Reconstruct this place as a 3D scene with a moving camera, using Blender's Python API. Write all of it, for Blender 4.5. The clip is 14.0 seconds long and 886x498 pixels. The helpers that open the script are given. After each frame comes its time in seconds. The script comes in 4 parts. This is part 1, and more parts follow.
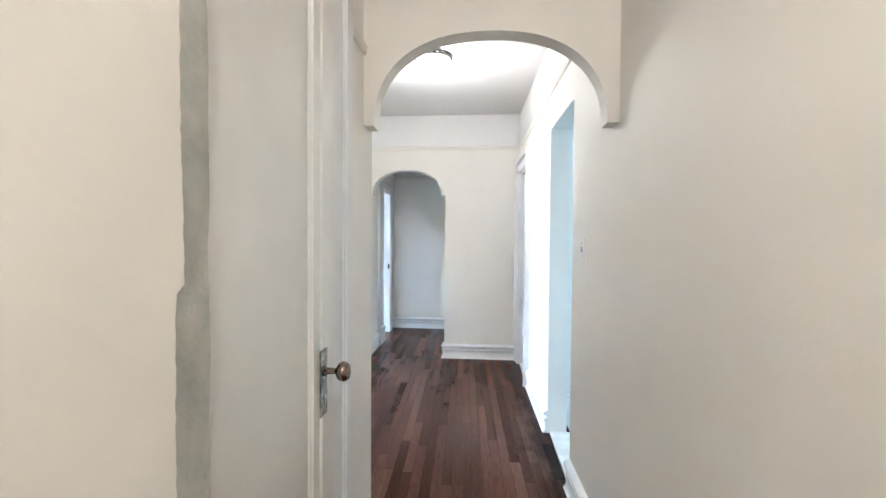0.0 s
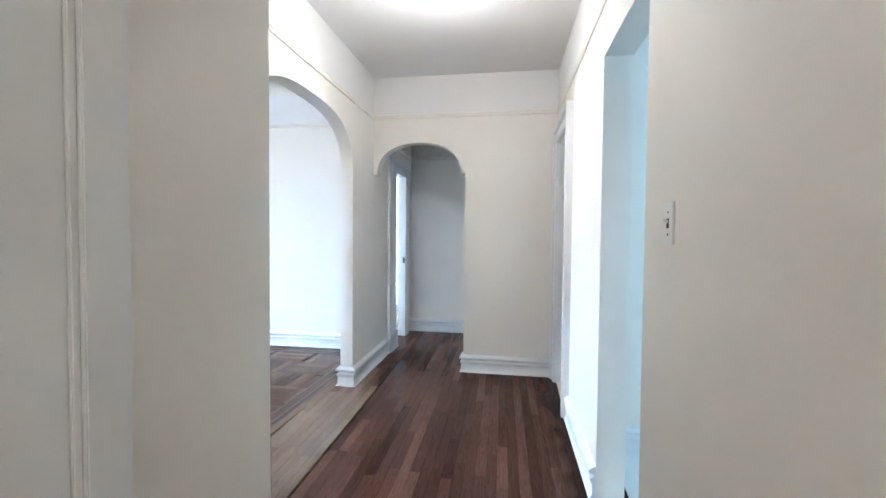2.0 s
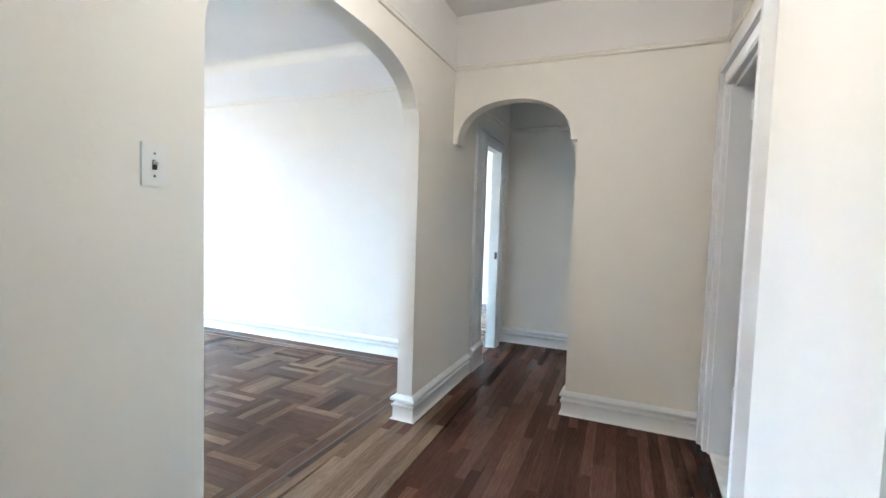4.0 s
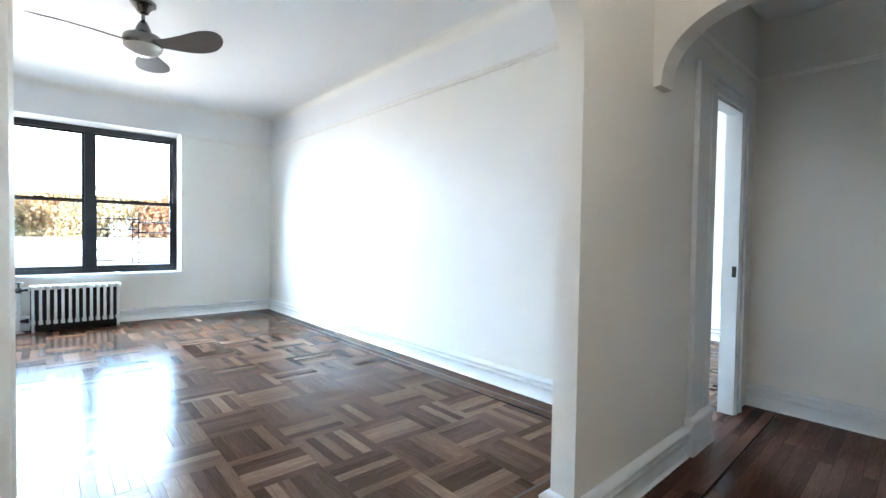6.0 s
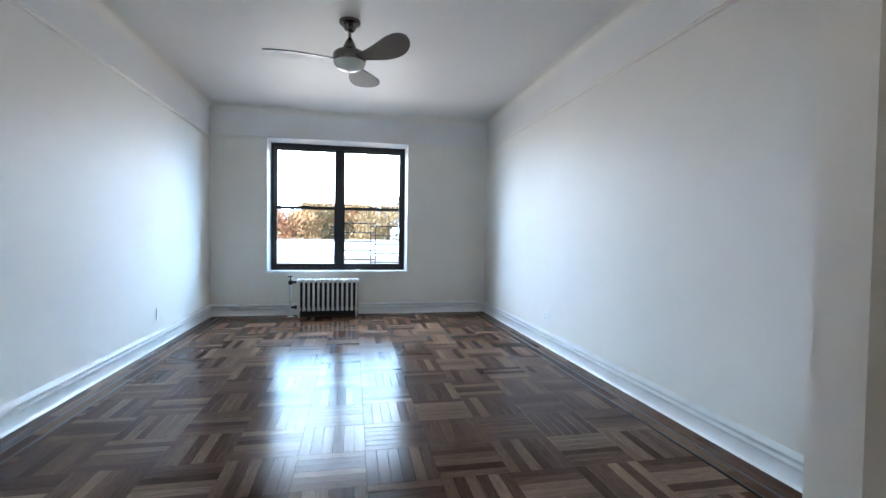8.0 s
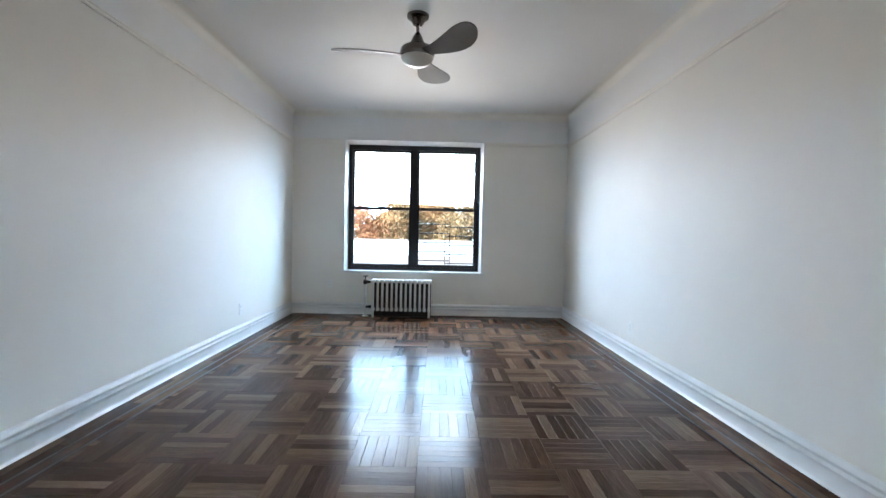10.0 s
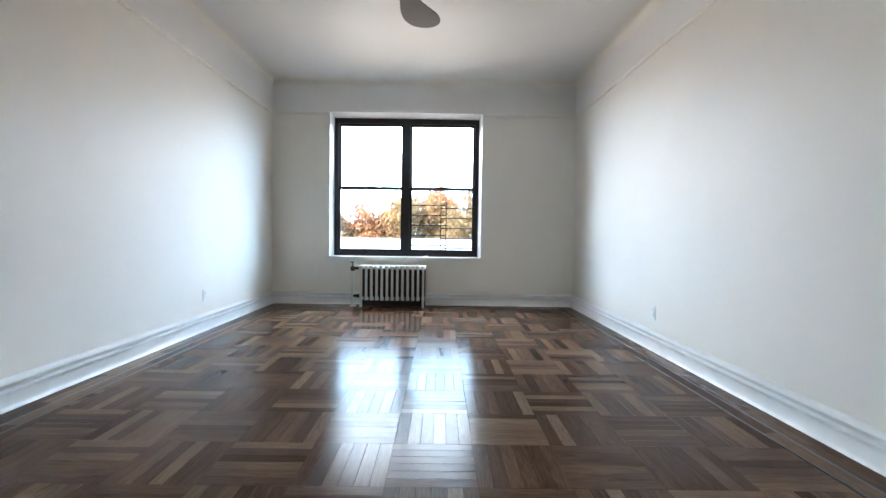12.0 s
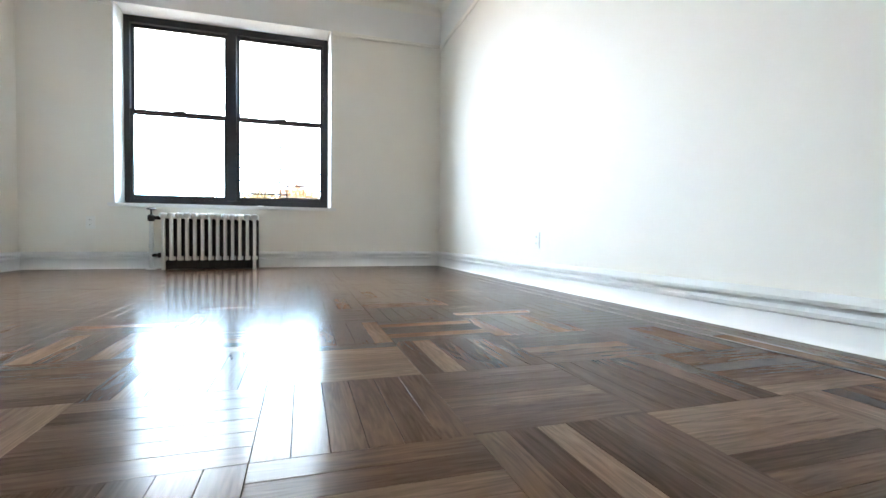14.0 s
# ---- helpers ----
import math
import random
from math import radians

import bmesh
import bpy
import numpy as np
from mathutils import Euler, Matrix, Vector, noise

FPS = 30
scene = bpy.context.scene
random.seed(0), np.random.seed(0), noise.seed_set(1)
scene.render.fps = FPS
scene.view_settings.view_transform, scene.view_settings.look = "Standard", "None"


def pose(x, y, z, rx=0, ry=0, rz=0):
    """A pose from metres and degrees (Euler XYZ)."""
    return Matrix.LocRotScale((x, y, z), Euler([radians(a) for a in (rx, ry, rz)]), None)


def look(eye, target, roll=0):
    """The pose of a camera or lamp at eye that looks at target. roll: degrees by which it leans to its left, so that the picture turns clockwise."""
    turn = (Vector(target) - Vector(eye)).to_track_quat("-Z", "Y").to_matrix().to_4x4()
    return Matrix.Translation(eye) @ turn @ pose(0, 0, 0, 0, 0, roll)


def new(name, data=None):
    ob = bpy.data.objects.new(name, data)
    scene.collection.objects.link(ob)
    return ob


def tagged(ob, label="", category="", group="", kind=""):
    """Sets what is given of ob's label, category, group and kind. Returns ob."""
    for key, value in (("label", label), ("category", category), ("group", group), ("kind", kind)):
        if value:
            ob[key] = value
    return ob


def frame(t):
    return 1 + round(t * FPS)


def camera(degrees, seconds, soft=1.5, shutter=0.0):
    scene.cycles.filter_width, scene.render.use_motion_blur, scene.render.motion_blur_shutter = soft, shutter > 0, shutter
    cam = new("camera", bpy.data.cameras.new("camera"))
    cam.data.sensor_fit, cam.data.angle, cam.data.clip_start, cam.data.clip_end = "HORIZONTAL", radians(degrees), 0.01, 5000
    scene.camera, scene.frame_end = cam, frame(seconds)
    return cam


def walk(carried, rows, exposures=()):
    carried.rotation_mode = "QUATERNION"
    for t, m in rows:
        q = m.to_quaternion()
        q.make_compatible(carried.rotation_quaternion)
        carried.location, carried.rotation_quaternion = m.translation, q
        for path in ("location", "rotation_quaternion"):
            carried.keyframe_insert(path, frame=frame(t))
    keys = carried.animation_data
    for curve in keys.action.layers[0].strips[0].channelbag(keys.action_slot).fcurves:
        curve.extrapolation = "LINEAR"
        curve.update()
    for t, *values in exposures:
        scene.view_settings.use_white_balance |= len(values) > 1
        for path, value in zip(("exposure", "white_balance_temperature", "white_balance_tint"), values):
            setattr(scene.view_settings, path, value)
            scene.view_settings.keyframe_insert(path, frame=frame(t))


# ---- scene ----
cam = camera(88.3, 14.0)
PATH = [
    (0, (0.086, 0.82, 1.339), (-0.086, 2.812, 1.29), 0.4),
    (0.5, (0.148, 0.924, 1.306), (-0.027, 2.916, 1.256), 0.6),
    (1, (0.14, 1.163, 1.307), (-0.045, 3.154, 1.245), 0.7),
    (1.5, (0.14, 1.437, 1.271), (-0.077, 3.424, 1.21), 0.8),
    (2, (0.177, 1.76, 1.254), (-0.16, 3.73, 1.189), 0.5),
    (2.2, (0.18, 1.864, 1.235), (-0.228, 3.821, 1.171), 0.5),
    (4.3, (0.015, 3.02, 1.239), (-0.843, 4.823, 1.129), 1.1),
    (4.5, (-0.02, 3.156, 1.223), (-0.94, 4.929, 1.12), 0.7),
    (4.6, (-0.018, 3.21, 1.229), (-0.981, 4.96, 1.128), 1.0),
    (5, (-0.114, 3.391, 1.171), (-1.165, 5.092, 1.099), 0.9),
    (5.5, (-0.172, 3.629, 1.128), (-1.455, 5.162, 1.081), 0.8),
    (6, (-0.253, 3.839, 1.125), (-1.761, 5.151, 1.073), 0.9),
    (6.5, (-0.362, 4.066, 1.139), (-2.027, 5.172, 1.081), 0.9),
    (7, (-0.45, 4.195, 1.141), (-2.22, 5.126, 1.082), 0.9),
    (7.5, (-0.505, 4.341, 1.139), (-2.403, 4.968, 1.078), 0.7),
    (8, (-0.558, 4.437, 1.132), (-2.519, 4.824, 1.074), 0.8),
    (8.5, (-0.669, 4.499, 1.134), (-2.651, 4.758, 1.073), 0.9),
    (9, (-0.731, 4.554, 1.139), (-2.724, 4.716, 1.088), 0.8),
    (9.2, (-0.734, 4.566, 1.138), (-2.73, 4.691, 1.095), 1.0),
    (11.3, (-0.975, 4.631, 1.126), (-2.973, 4.57, 1.049), 0.7),
    (11.5, (-1.076, 4.649, 1.088), (-3.074, 4.581, 1.023), 0.6),
    (12, (-1.347, 4.698, 0.901), (-3.346, 4.709, 0.84), 0.8),
    (12.5, (-1.588, 4.786, 0.652), (-3.58, 4.956, 0.599), 0.7),
    (13, (-1.783, 4.836, 0.459), (-3.751, 5.187, 0.413), 0.7),
    (13.5, (-2.001, 4.869, 0.373), (-3.927, 5.405, 0.323), 0.8),
    (14, (-2.268, 4.918, 0.319), (-4.178, 5.51, 0.267), 0.5),
]
EXPOSURES = [(0, 3.4, 5800, 10), (2, 3.05, 5800, 10), (5, 2.75, 6500, 10), (5.5, 2.7, 6350, 10), (6.5, 2.3, 6200, 9), (7, 2.05, 6150, 9), (7.5, 1.65, 6250, 10), (8, 1.38, 6250, 12), (9, 1.38, 6400, 12), (11.5, 1.4, 7050, 15), (12.5, 1.55, 7200, 14), (14, 2.0, 7400, 13)]
walk(cam, [(t, look(eye, target, roll)) for t, eye, target, roll in PATH], EXPOSURES)

# ---- light ----
SUN_ELEVATION, SUN_TURN = radians(38), radians(150)
world = bpy.data.worlds.new("sky")
scene.world = world
world.use_nodes = True
sky = world.node_tree.nodes.new("ShaderNodeTexSky")
sky.sky_type, sky.sun_disc = "NISHITA", False
sky.sun_elevation, sky.sun_rotation = SUN_ELEVATION, SUN_TURN
background = world.node_tree.nodes["Background"]
background.inputs["Strength"].default_value = 0.15
world.node_tree.links.new(sky.outputs[0], background.inputs["Color"])

sun = new("sun", bpy.data.lights.new("sun", "SUN"))
sun.data.energy, sun.data.angle, sun.data.color = 5.0, radians(0.5), (1, 0.95, 0.87)
way = Vector((math.sin(SUN_TURN) * math.cos(SUN_ELEVATION), math.cos(SUN_TURN) * math.cos(SUN_ELEVATION), math.sin(SUN_ELEVATION)))
sun.matrix_world = look(way * 30, (0, 0, 0))


def area(name, eye, target, w, h, power, color):
    """A rectangular lamp in a window's opening, standing in for the sky."""
    lamp = new(name, bpy.data.lights.new(name, "AREA"))
    lamp.data.shape, lamp.data.size, lamp.data.size_y = "RECTANGLE", w, h
    lamp.data.energy, lamp.data.color = power, color
    lamp.matrix_world = look(eye, target)
    return lamp


area("living_window_daylight", (-7.86, 4.242, 2.05), (-5.86, 4.75, 1.30), 1.95, 0.92, 14, (0.96, 0.95, 0.92)).data.spread = radians(125)
area("kitchen_window_daylight", (3.27, 3.0, 1.5), (0, 3.3, 1.3), 1.15, 1.25, 2.2, (0.40, 0.72, 1))
area("bedroom_window_daylight", (-4.95, 8.6, 1.5), (0, 8.6, 1.3), 1.4, 1.5, 17, (0.83, 0.92, 1))
bulb = new("hall_bulb", bpy.data.lights.new("hall_bulb", "POINT"))
bulb.data.energy, bulb.data.color, bulb.data.shadow_soft_size = 3.2, (1, 0.92, 0.82), 0.1
bulb.matrix_world = pose(-0.288, 4.23, 2.38)
entry = new("entry_bulb", bpy.data.lights.new("entry_bulb", "POINT"))
entry.data.energy, entry.data.color, entry.data.shadow_soft_size = 4.6, (1, 0.90, 0.78), 0.12
entry.matrix_world = pose(0.1, 0.1, 2.45)

# ---- materials ----


def material(name, color, rough=0.5, metal=0.0, spread=0.06, scale=6.0, bump=0.1, fine=90.0, coat=0.0):
    """Paint, plaster or metal: a colour that varies at two scales, with a slight relief."""
    m = bpy.data.materials.new(name)
    m.use_nodes = True
    n, l = m.node_tree.nodes, m.node_tree.links
    b = n["Principled BSDF"]
    place = n.new("ShaderNodeTexCoord").outputs["Object"]
    big, small = n.new("ShaderNodeTexNoise"), n.new("ShaderNodeTexNoise")
    for tex, s, d in ((big, scale, 4), (small, fine, 3)):
        tex.inputs["Scale"].default_value, tex.inputs["Detail"].default_value = s, d
        l.new(place, tex.inputs["Vector"])
    ramp = n.new("ShaderNodeValToRGB")
    ramp.color_ramp.elements[0].position, ramp.color_ramp.elements[1].position = 0.3, 0.7
    ramp.color_ramp.elements[0].color = (*[c * (1 - spread) for c in color], 1)
    ramp.color_ramp.elements[1].color = (*[min(1, c * (1 + spread * 0.5)) for c in color], 1)
    l.new(big.outputs["Fac"], ramp.inputs[0])
    l.new(ramp.outputs[0], b.inputs["Base Color"])
    b.inputs["Roughness"].default_value, b.inputs["Metallic"].default_value = rough, metal
    b.inputs["Coat Weight"].default_value = coat
    mix = n.new("ShaderNodeMath")
    mix.operation = "MULTIPLY_ADD"
    mix.inputs[1].default_value = 2.5
    l.new(big.outputs["Fac"], mix.inputs[0])
    l.new(small.outputs["Fac"], mix.inputs[2])
    relief = n.new("ShaderNodeBump")
    relief.inputs["Strength"].default_value, relief.inputs["Distance"].default_value = bump, 0.004
    l.new(mix.outputs[0], relief.inputs["Height"])
    l.new(relief.outputs[0], b.inputs["Normal"])
    return m


def wood(name, colors, rough, coat, gloss_wave=0.15, stained=False):
    """Varnished strip flooring: each strip its own tone, grain along the strip (u in metres), a wavy varnish."""
    m = bpy.data.materials.new(name)
    m.use_nodes = True
    n, l = m.node_tree.nodes, m.node_tree.links
    b = n["Principled BSDF"]
    uv = n.new("ShaderNodeUVMap")
    info, geo = n.new("ShaderNodeObjectInfo"), n.new("ShaderNodeNewGeometry")
    add = n.new("ShaderNodeMath")
    add.operation = "ADD"
    l.new(info.outputs["Random"], add.inputs[0])
    l.new(geo.outputs["Random Per Island"], add.inputs[1])
    fract = n.new("ShaderNodeMath")
    fract.operation = "FRACT"
    l.new(add.outputs[0], fract.inputs[0])
    tone = n.new("ShaderNodeValToRGB")
    tone.color_ramp.elements[0].color, tone.color_ramp.elements[1].color = (*colors[0], 1), (*colors[-1], 1)
    for i, c in enumerate(colors[1:-1]):
        tone.color_ramp.elements.new((i + 1) / (len(colors) - 1)).color = (*c, 1)
    l.new(fract.outputs[0], tone.inputs[0])
    shift = n.new("ShaderNodeVectorMath")
    shift.operation = "MULTIPLY_ADD"
    shift.inputs[1].default_value = (1, 1, 1)
    scatter = n.new("ShaderNodeVectorMath")
    scatter.operation = "SCALE"
    scatter.inputs[0].default_value = (37, 91, 13)
    l.new(fract.outputs[0], scatter.inputs["Scale"])
    l.new(uv.outputs[0], shift.inputs[0])
    l.new(scatter.outputs[0], shift.inputs[2])
    stretch = n.new("ShaderNodeMapping")
    stretch.inputs["Scale"].default_value = (3, 36, 1)
    l.new(shift.outputs[0], stretch.inputs[0])
    grain = n.new("ShaderNodeTexNoise")
    grain.inputs["Scale"].default_value, grain.inputs["Detail"].default_value, grain.inputs["Distortion"].default_value = 1.6, 7, 2.2
    l.new(stretch.outputs[0], grain.inputs["Vector"])
    dark = n.new("ShaderNodeMapRange")
    dark.inputs["From Min"].default_value, dark.inputs["From Max"].default_value = 0.3, 0.75
    dark.inputs["To Min"].default_value, dark.inputs["To Max"].default_value = 1.2, 0.62
    l.new(grain.outputs["Fac"], dark.inputs["Value"])
    blotch = n.new("ShaderNodeTexNoise")
    blotch.inputs["Scale"].default_value, blotch.inputs["Detail"].default_value = 2.2, 3
    l.new(geo.outputs["Position"], blotch.inputs["Vector"])
    worn = n.new("ShaderNodeMapRange")
    worn.inputs["From Min"].default_value, worn.inputs["From Max"].default_value = 0.3, 0.7
    worn.inputs["To Min"].default_value, worn.inputs["To Max"].default_value = 0.86, 1.1
    l.new(blotch.outputs["Fac"], worn.inputs["Value"])
    both = n.new("ShaderNodeMath")
    both.operation = "MULTIPLY"
    l.new(dark.outputs[0], both.inputs[0])
    l.new(worn.outputs[0], both.inputs[1])
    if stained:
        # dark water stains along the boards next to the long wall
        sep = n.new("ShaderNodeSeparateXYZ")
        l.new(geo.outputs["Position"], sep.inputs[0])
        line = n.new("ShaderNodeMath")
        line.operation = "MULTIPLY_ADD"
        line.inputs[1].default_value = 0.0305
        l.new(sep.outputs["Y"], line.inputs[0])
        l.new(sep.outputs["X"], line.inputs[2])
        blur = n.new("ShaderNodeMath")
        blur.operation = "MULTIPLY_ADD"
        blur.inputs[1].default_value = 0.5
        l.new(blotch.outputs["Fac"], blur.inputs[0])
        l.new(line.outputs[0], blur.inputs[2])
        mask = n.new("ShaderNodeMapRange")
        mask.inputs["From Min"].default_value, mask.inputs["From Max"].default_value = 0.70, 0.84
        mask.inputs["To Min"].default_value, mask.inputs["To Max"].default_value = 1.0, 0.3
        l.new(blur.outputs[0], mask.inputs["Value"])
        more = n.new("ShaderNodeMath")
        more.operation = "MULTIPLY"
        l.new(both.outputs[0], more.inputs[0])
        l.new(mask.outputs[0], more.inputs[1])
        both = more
    tint = n.new("ShaderNodeVectorMath")
    tint.operation = "SCALE"
    l.new(tone.outputs[0], tint.inputs[0])
    l.new(both.outputs[0], tint.inputs["Scale"])
    l.new(tint.outputs[0], b.inputs["Base Color"])
    rr = n.new("ShaderNodeMapRange")
    rr.inputs["To Min"].default_value, rr.inputs["To Max"].default_value = rough * 0.9, rough * 1.1
    l.new(blotch.outputs["Fac"], rr.inputs["Value"])
    l.new(rr.outputs[0], b.inputs["Roughness"])
    b.inputs["Coat Weight"].default_value, b.inputs["Coat Roughness"].default_value = coat, 0.1
    b.inputs["Specular IOR Level"].default_value = 0.095
    b.inputs["IOR"].default_value = 1.31
    wave = n.new("ShaderNodeTexNoise")
    wave.inputs["Scale"].default_value, wave.inputs["Detail"].default_value = 9, 2
    l.new(shift.outputs[0], wave.inputs["Vector"])
    relief = n.new("ShaderNodeBump")
    relief.inputs["Strength"].default_value, relief.inputs["Distance"].default_value = gloss_wave, 0.004
    fine = n.new("ShaderNodeMath")
    fine.operation = "MULTIPLY_ADD"
    fine.inputs[1].default_value = 0.12
    l.new(grain.outputs["Fac"], fine.inputs[0])
    l.new(wave.outputs["Fac"], fine.inputs[2])
    # each strip is cupped a little across its width
    cross = n.new("ShaderNodeSeparateXYZ")
    l.new(uv.outputs[0], cross.inputs[0])
    square = n.new("ShaderNodeMath")
    square.operation = "MULTIPLY"
    l.new(cross.outputs["Y"], square.inputs[0])
    l.new(cross.outputs["Y"], square.inputs[1])
    cupped = n.new("ShaderNodeMath")
    cupped.operation = "MULTIPLY_ADD"
    cupped.inputs[1].default_value = 260
    l.new(square.outputs[0], cupped.inputs[0])
    l.new(fine.outputs[0], cupped.inputs[2])
    l.new(cupped.outputs[0], relief.inputs["Height"])
    l.new(relief.outputs[0], b.inputs["Normal"])
    l.new(relief.outputs[0], b.inputs["Coat Normal"])
    return m


def glow(name, color, strength):
    m = bpy.data.materials.new(name)
    m.use_nodes = True
    b = m.node_tree.nodes["Principled BSDF"]
    b.inputs["Base Color"].default_value = (*color, 1)
    b.inputs["Emission Color"].default_value = (*color, 1)
    b.inputs["Emission Strength"].default_value = strength
    return m


WALL = material("cream_wall_paint", (0.80, 0.77, 0.715), 0.6, spread=0.03, scale=1.4, bump=0.16, fine=60)
TRIM = material("white_trim_paint", (0.74, 0.75, 0.76), 0.42, spread=0.04, scale=5, bump=0.07, fine=40)
CEIL = material("ceiling_paint", (0.78, 0.77, 0.76), 0.6, spread=0.03, scale=1.2, bump=0.12)
DOOR_PAINT = material("door_paint", (0.72, 0.71, 0.68), 0.28, spread=0.06, scale=4, bump=0.25, fine=25)
GREY_EDGE = material("grey_mottled_edge", (0.42, 0.42, 0.38), 0.6, spread=0.25, scale=14, bump=0.5, fine=80)
FRAME = material("black_aluminium", (0.012, 0.016, 0.024), 0.35, spread=0.2, bump=0.03)
IRON = material("radiator_paint", (0.72, 0.74, 0.74), 0.35, spread=0.05, scale=12, bump=0.15)
DARK = material("dark_iron", (0.03, 0.03, 0.03), 0.5, 0.4, spread=0.3, scale=20)
NICKEL = material("brushed_nickel", (0.22, 0.21, 0.20), 0.25, 1.0, spread=0.1, bump=0.02)
BRASS = material("worn_bronze", (0.27, 0.20, 0.165), 0.2, 1.0, spread=0.25, scale=30, bump=0.05)
PLATE = material("paint_flecked_steel", (0.52, 0.54, 0.52), 0.25, 0.85, spread=0.85, scale=38, bump=0.35)
BLADE = material("fan_blade", (0.085, 0.068, 0.062), 0.4, spread=0.12, scale=20, bump=0.03)
PLASTIC = material("white_plastic", (0.78, 0.78, 0.76), 0.3, spread=0.02, bump=0.02)
SLOT = material("slot_dark", (0.02, 0.02, 0.02), 0.6, spread=0.1)
SKY_GLOW = glow("hazy_sky", (0.40, 0.69, 1.0), 9.5)
SKY_GLOW.cycles.emission_sampling = "NONE"
SHADE = material("opal_glass_off", (0.8, 0.79, 0.76), 0.2, spread=0.02, bump=0.0, coat=0.5)
LAMP_GLASS = glow("opal_glass_lit", (1, 0.9, 0.76), 1.2)
MARBLE = material("marble_saddle", (0.74, 0.73, 0.70), 0.25, spread=0.18, scale=9, bump=0.05)
TILE = material("pale_floor_tile", (0.70, 0.72, 0.72), 0.3, spread=0.06, scale=6, bump=0.05)
ROOF = material("pale_roofing", (0.42, 0.42, 0.42), 0.8, spread=0.1, scale=0.6, bump=0.2, fine=6)
FACADE = material("pale_brick_wall", (0.45, 0.40, 0.34), 0.85, spread=0.15, scale=0.8, bump=0.2, fine=8)
GROUND = material("ground_earth", (0.12, 0.12, 0.09), 0.9, spread=0.25, scale=0.1, bump=0.2, fine=3)
LEAVES = [material("autumn_leaves", c, 0.7, spread=0.4, scale=0.5, bump=0.0) for c in ((0.50, 0.27, 0.15), (0.50, 0.34, 0.18), (0.38, 0.29, 0.16))]
BARK = material("bark", (0.10, 0.08, 0.06), 0.9, spread=0.3, scale=3, bump=0.4, fine=20)
JOINT = material("dark_floor_joint", (0.02, 0.013, 0.009), 0.5, spread=0.1)
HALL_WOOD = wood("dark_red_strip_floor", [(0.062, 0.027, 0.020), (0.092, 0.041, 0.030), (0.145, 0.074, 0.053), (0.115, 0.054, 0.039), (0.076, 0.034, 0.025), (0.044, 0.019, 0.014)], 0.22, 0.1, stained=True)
OAK = wood("oak_parquet", [(0.058, 0.031, 0.022), (0.088, 0.050, 0.034), (0.112, 0.066, 0.045), (0.20, 0.127, 0.086), (0.110, 0.064, 0.044), (0.072, 0.040, 0.028)], 0.185, 0.0)
# paler threshold boards; part of their lightness is reflected light put into the colour
LIT_OAK = wood("oak_threshold_lit", [(0.13, 0.082, 0.055), (0.18, 0.118, 0.078), (0.24, 0.16, 0.108)], 0.26, 0.2)
INLAY = material("dark_walnut_inlay", (0.022, 0.013, 0.009), 0.4, spread=0.2, scale=12, bump=0.05)

GLASS = bpy.data.materials.new("window_glass")
GLASS.use_nodes = True
gb = GLASS.node_tree.nodes["Principled BSDF"]
gb.inputs["Transmission Weight"].default_value, gb.inputs["Roughness"].default_value, gb.inputs["IOR"].default_value = 1, 0, 1.0
gb.inputs["Base Color"].default_value = (1, 1, 1, 1)

# ---- mesh tools ----


def box(bm, x0, x1, y0, y1, z0, z1):
    v = [bm.verts.new((x, y, z)) for x in (x0, x1) for y in (y0, y1) for z in (z0, z1)]
    for f in ((0, 1, 3, 2), (4, 6, 7, 5), (0, 4, 5, 1), (2, 3, 7, 6), (0, 2, 6, 4), (1, 5, 7, 3)):
        bm.faces.new([v[i] for i in f])
    return v


def prism(bm, pts, put, a0, a1):
    """A polygon pts (u, w) pushed from a0 to a1; put(u, w, a) gives the place."""
    lo, hi = [bm.verts.new(put(u, w, a0)) for u, w in pts], [bm.verts.new(put(u, w, a1)) for u, w in pts]
    bm.faces.new(lo)
    bm.faces.new(hi[::-1])
    for i in range(len(pts)):
        j = (i + 1) % len(pts)
        bm.faces.new((lo[j], lo[i], hi[i], hi[j]))


def turned(bm, profile, at=(0, 0, 0), steps=28, m=None):
    """A body of revolution about z from (radius, height) pairs."""
    rings = []
    for r, z in profile:
        rings.append([bm.verts.new((m or Matrix()) @ Vector((at[0] + r * math.cos(math.tau * k / steps), at[1] + r * math.sin(math.tau * k / steps), at[2] + z))) for k in range(steps)])
    for a, b in zip(rings, rings[1:]):
        for k in range(steps):
            bm.faces.new((a[k], a[(k + 1) % steps], b[(k + 1) % steps], b[k]))
    for ring, order in ((rings[0], -1), (rings[-1], 1)):
        bm.faces.new(ring[::order])


def make(name, bm, mat, smooth=False, bevel=0.0, segments=2):
    bmesh.ops.recalc_face_normals(bm, faces=bm.faces)
    if bevel:
        bmesh.ops.bevel(bm, geom=[e for e in bm.edges if e.is_manifold and e.calc_face_angle(0) > 0.5], offset=bevel, segments=segments, affect="EDGES", clamp_overlap=True)
    me = bpy.data.meshes.new(name)
    bm.to_mesh(me)
    bm.free()
    me.materials.append(mat)
    if smooth:
        me.shade_smooth()
        me.set_sharp_from_angle(angle=radians(38))
    return new(name, me)


def part(name, bm, mat, parent, label="", smooth=False, bevel=0.0):
    ob = make(name, bm, mat, smooth, bevel)
    ob.parent = parent
    return tagged(ob, label=label)


def structure(name, bm, mat, label="", smooth=False, bevel=0.0):
    return tagged(make(name, bm, mat, smooth, bevel), label=label, kind="structure")


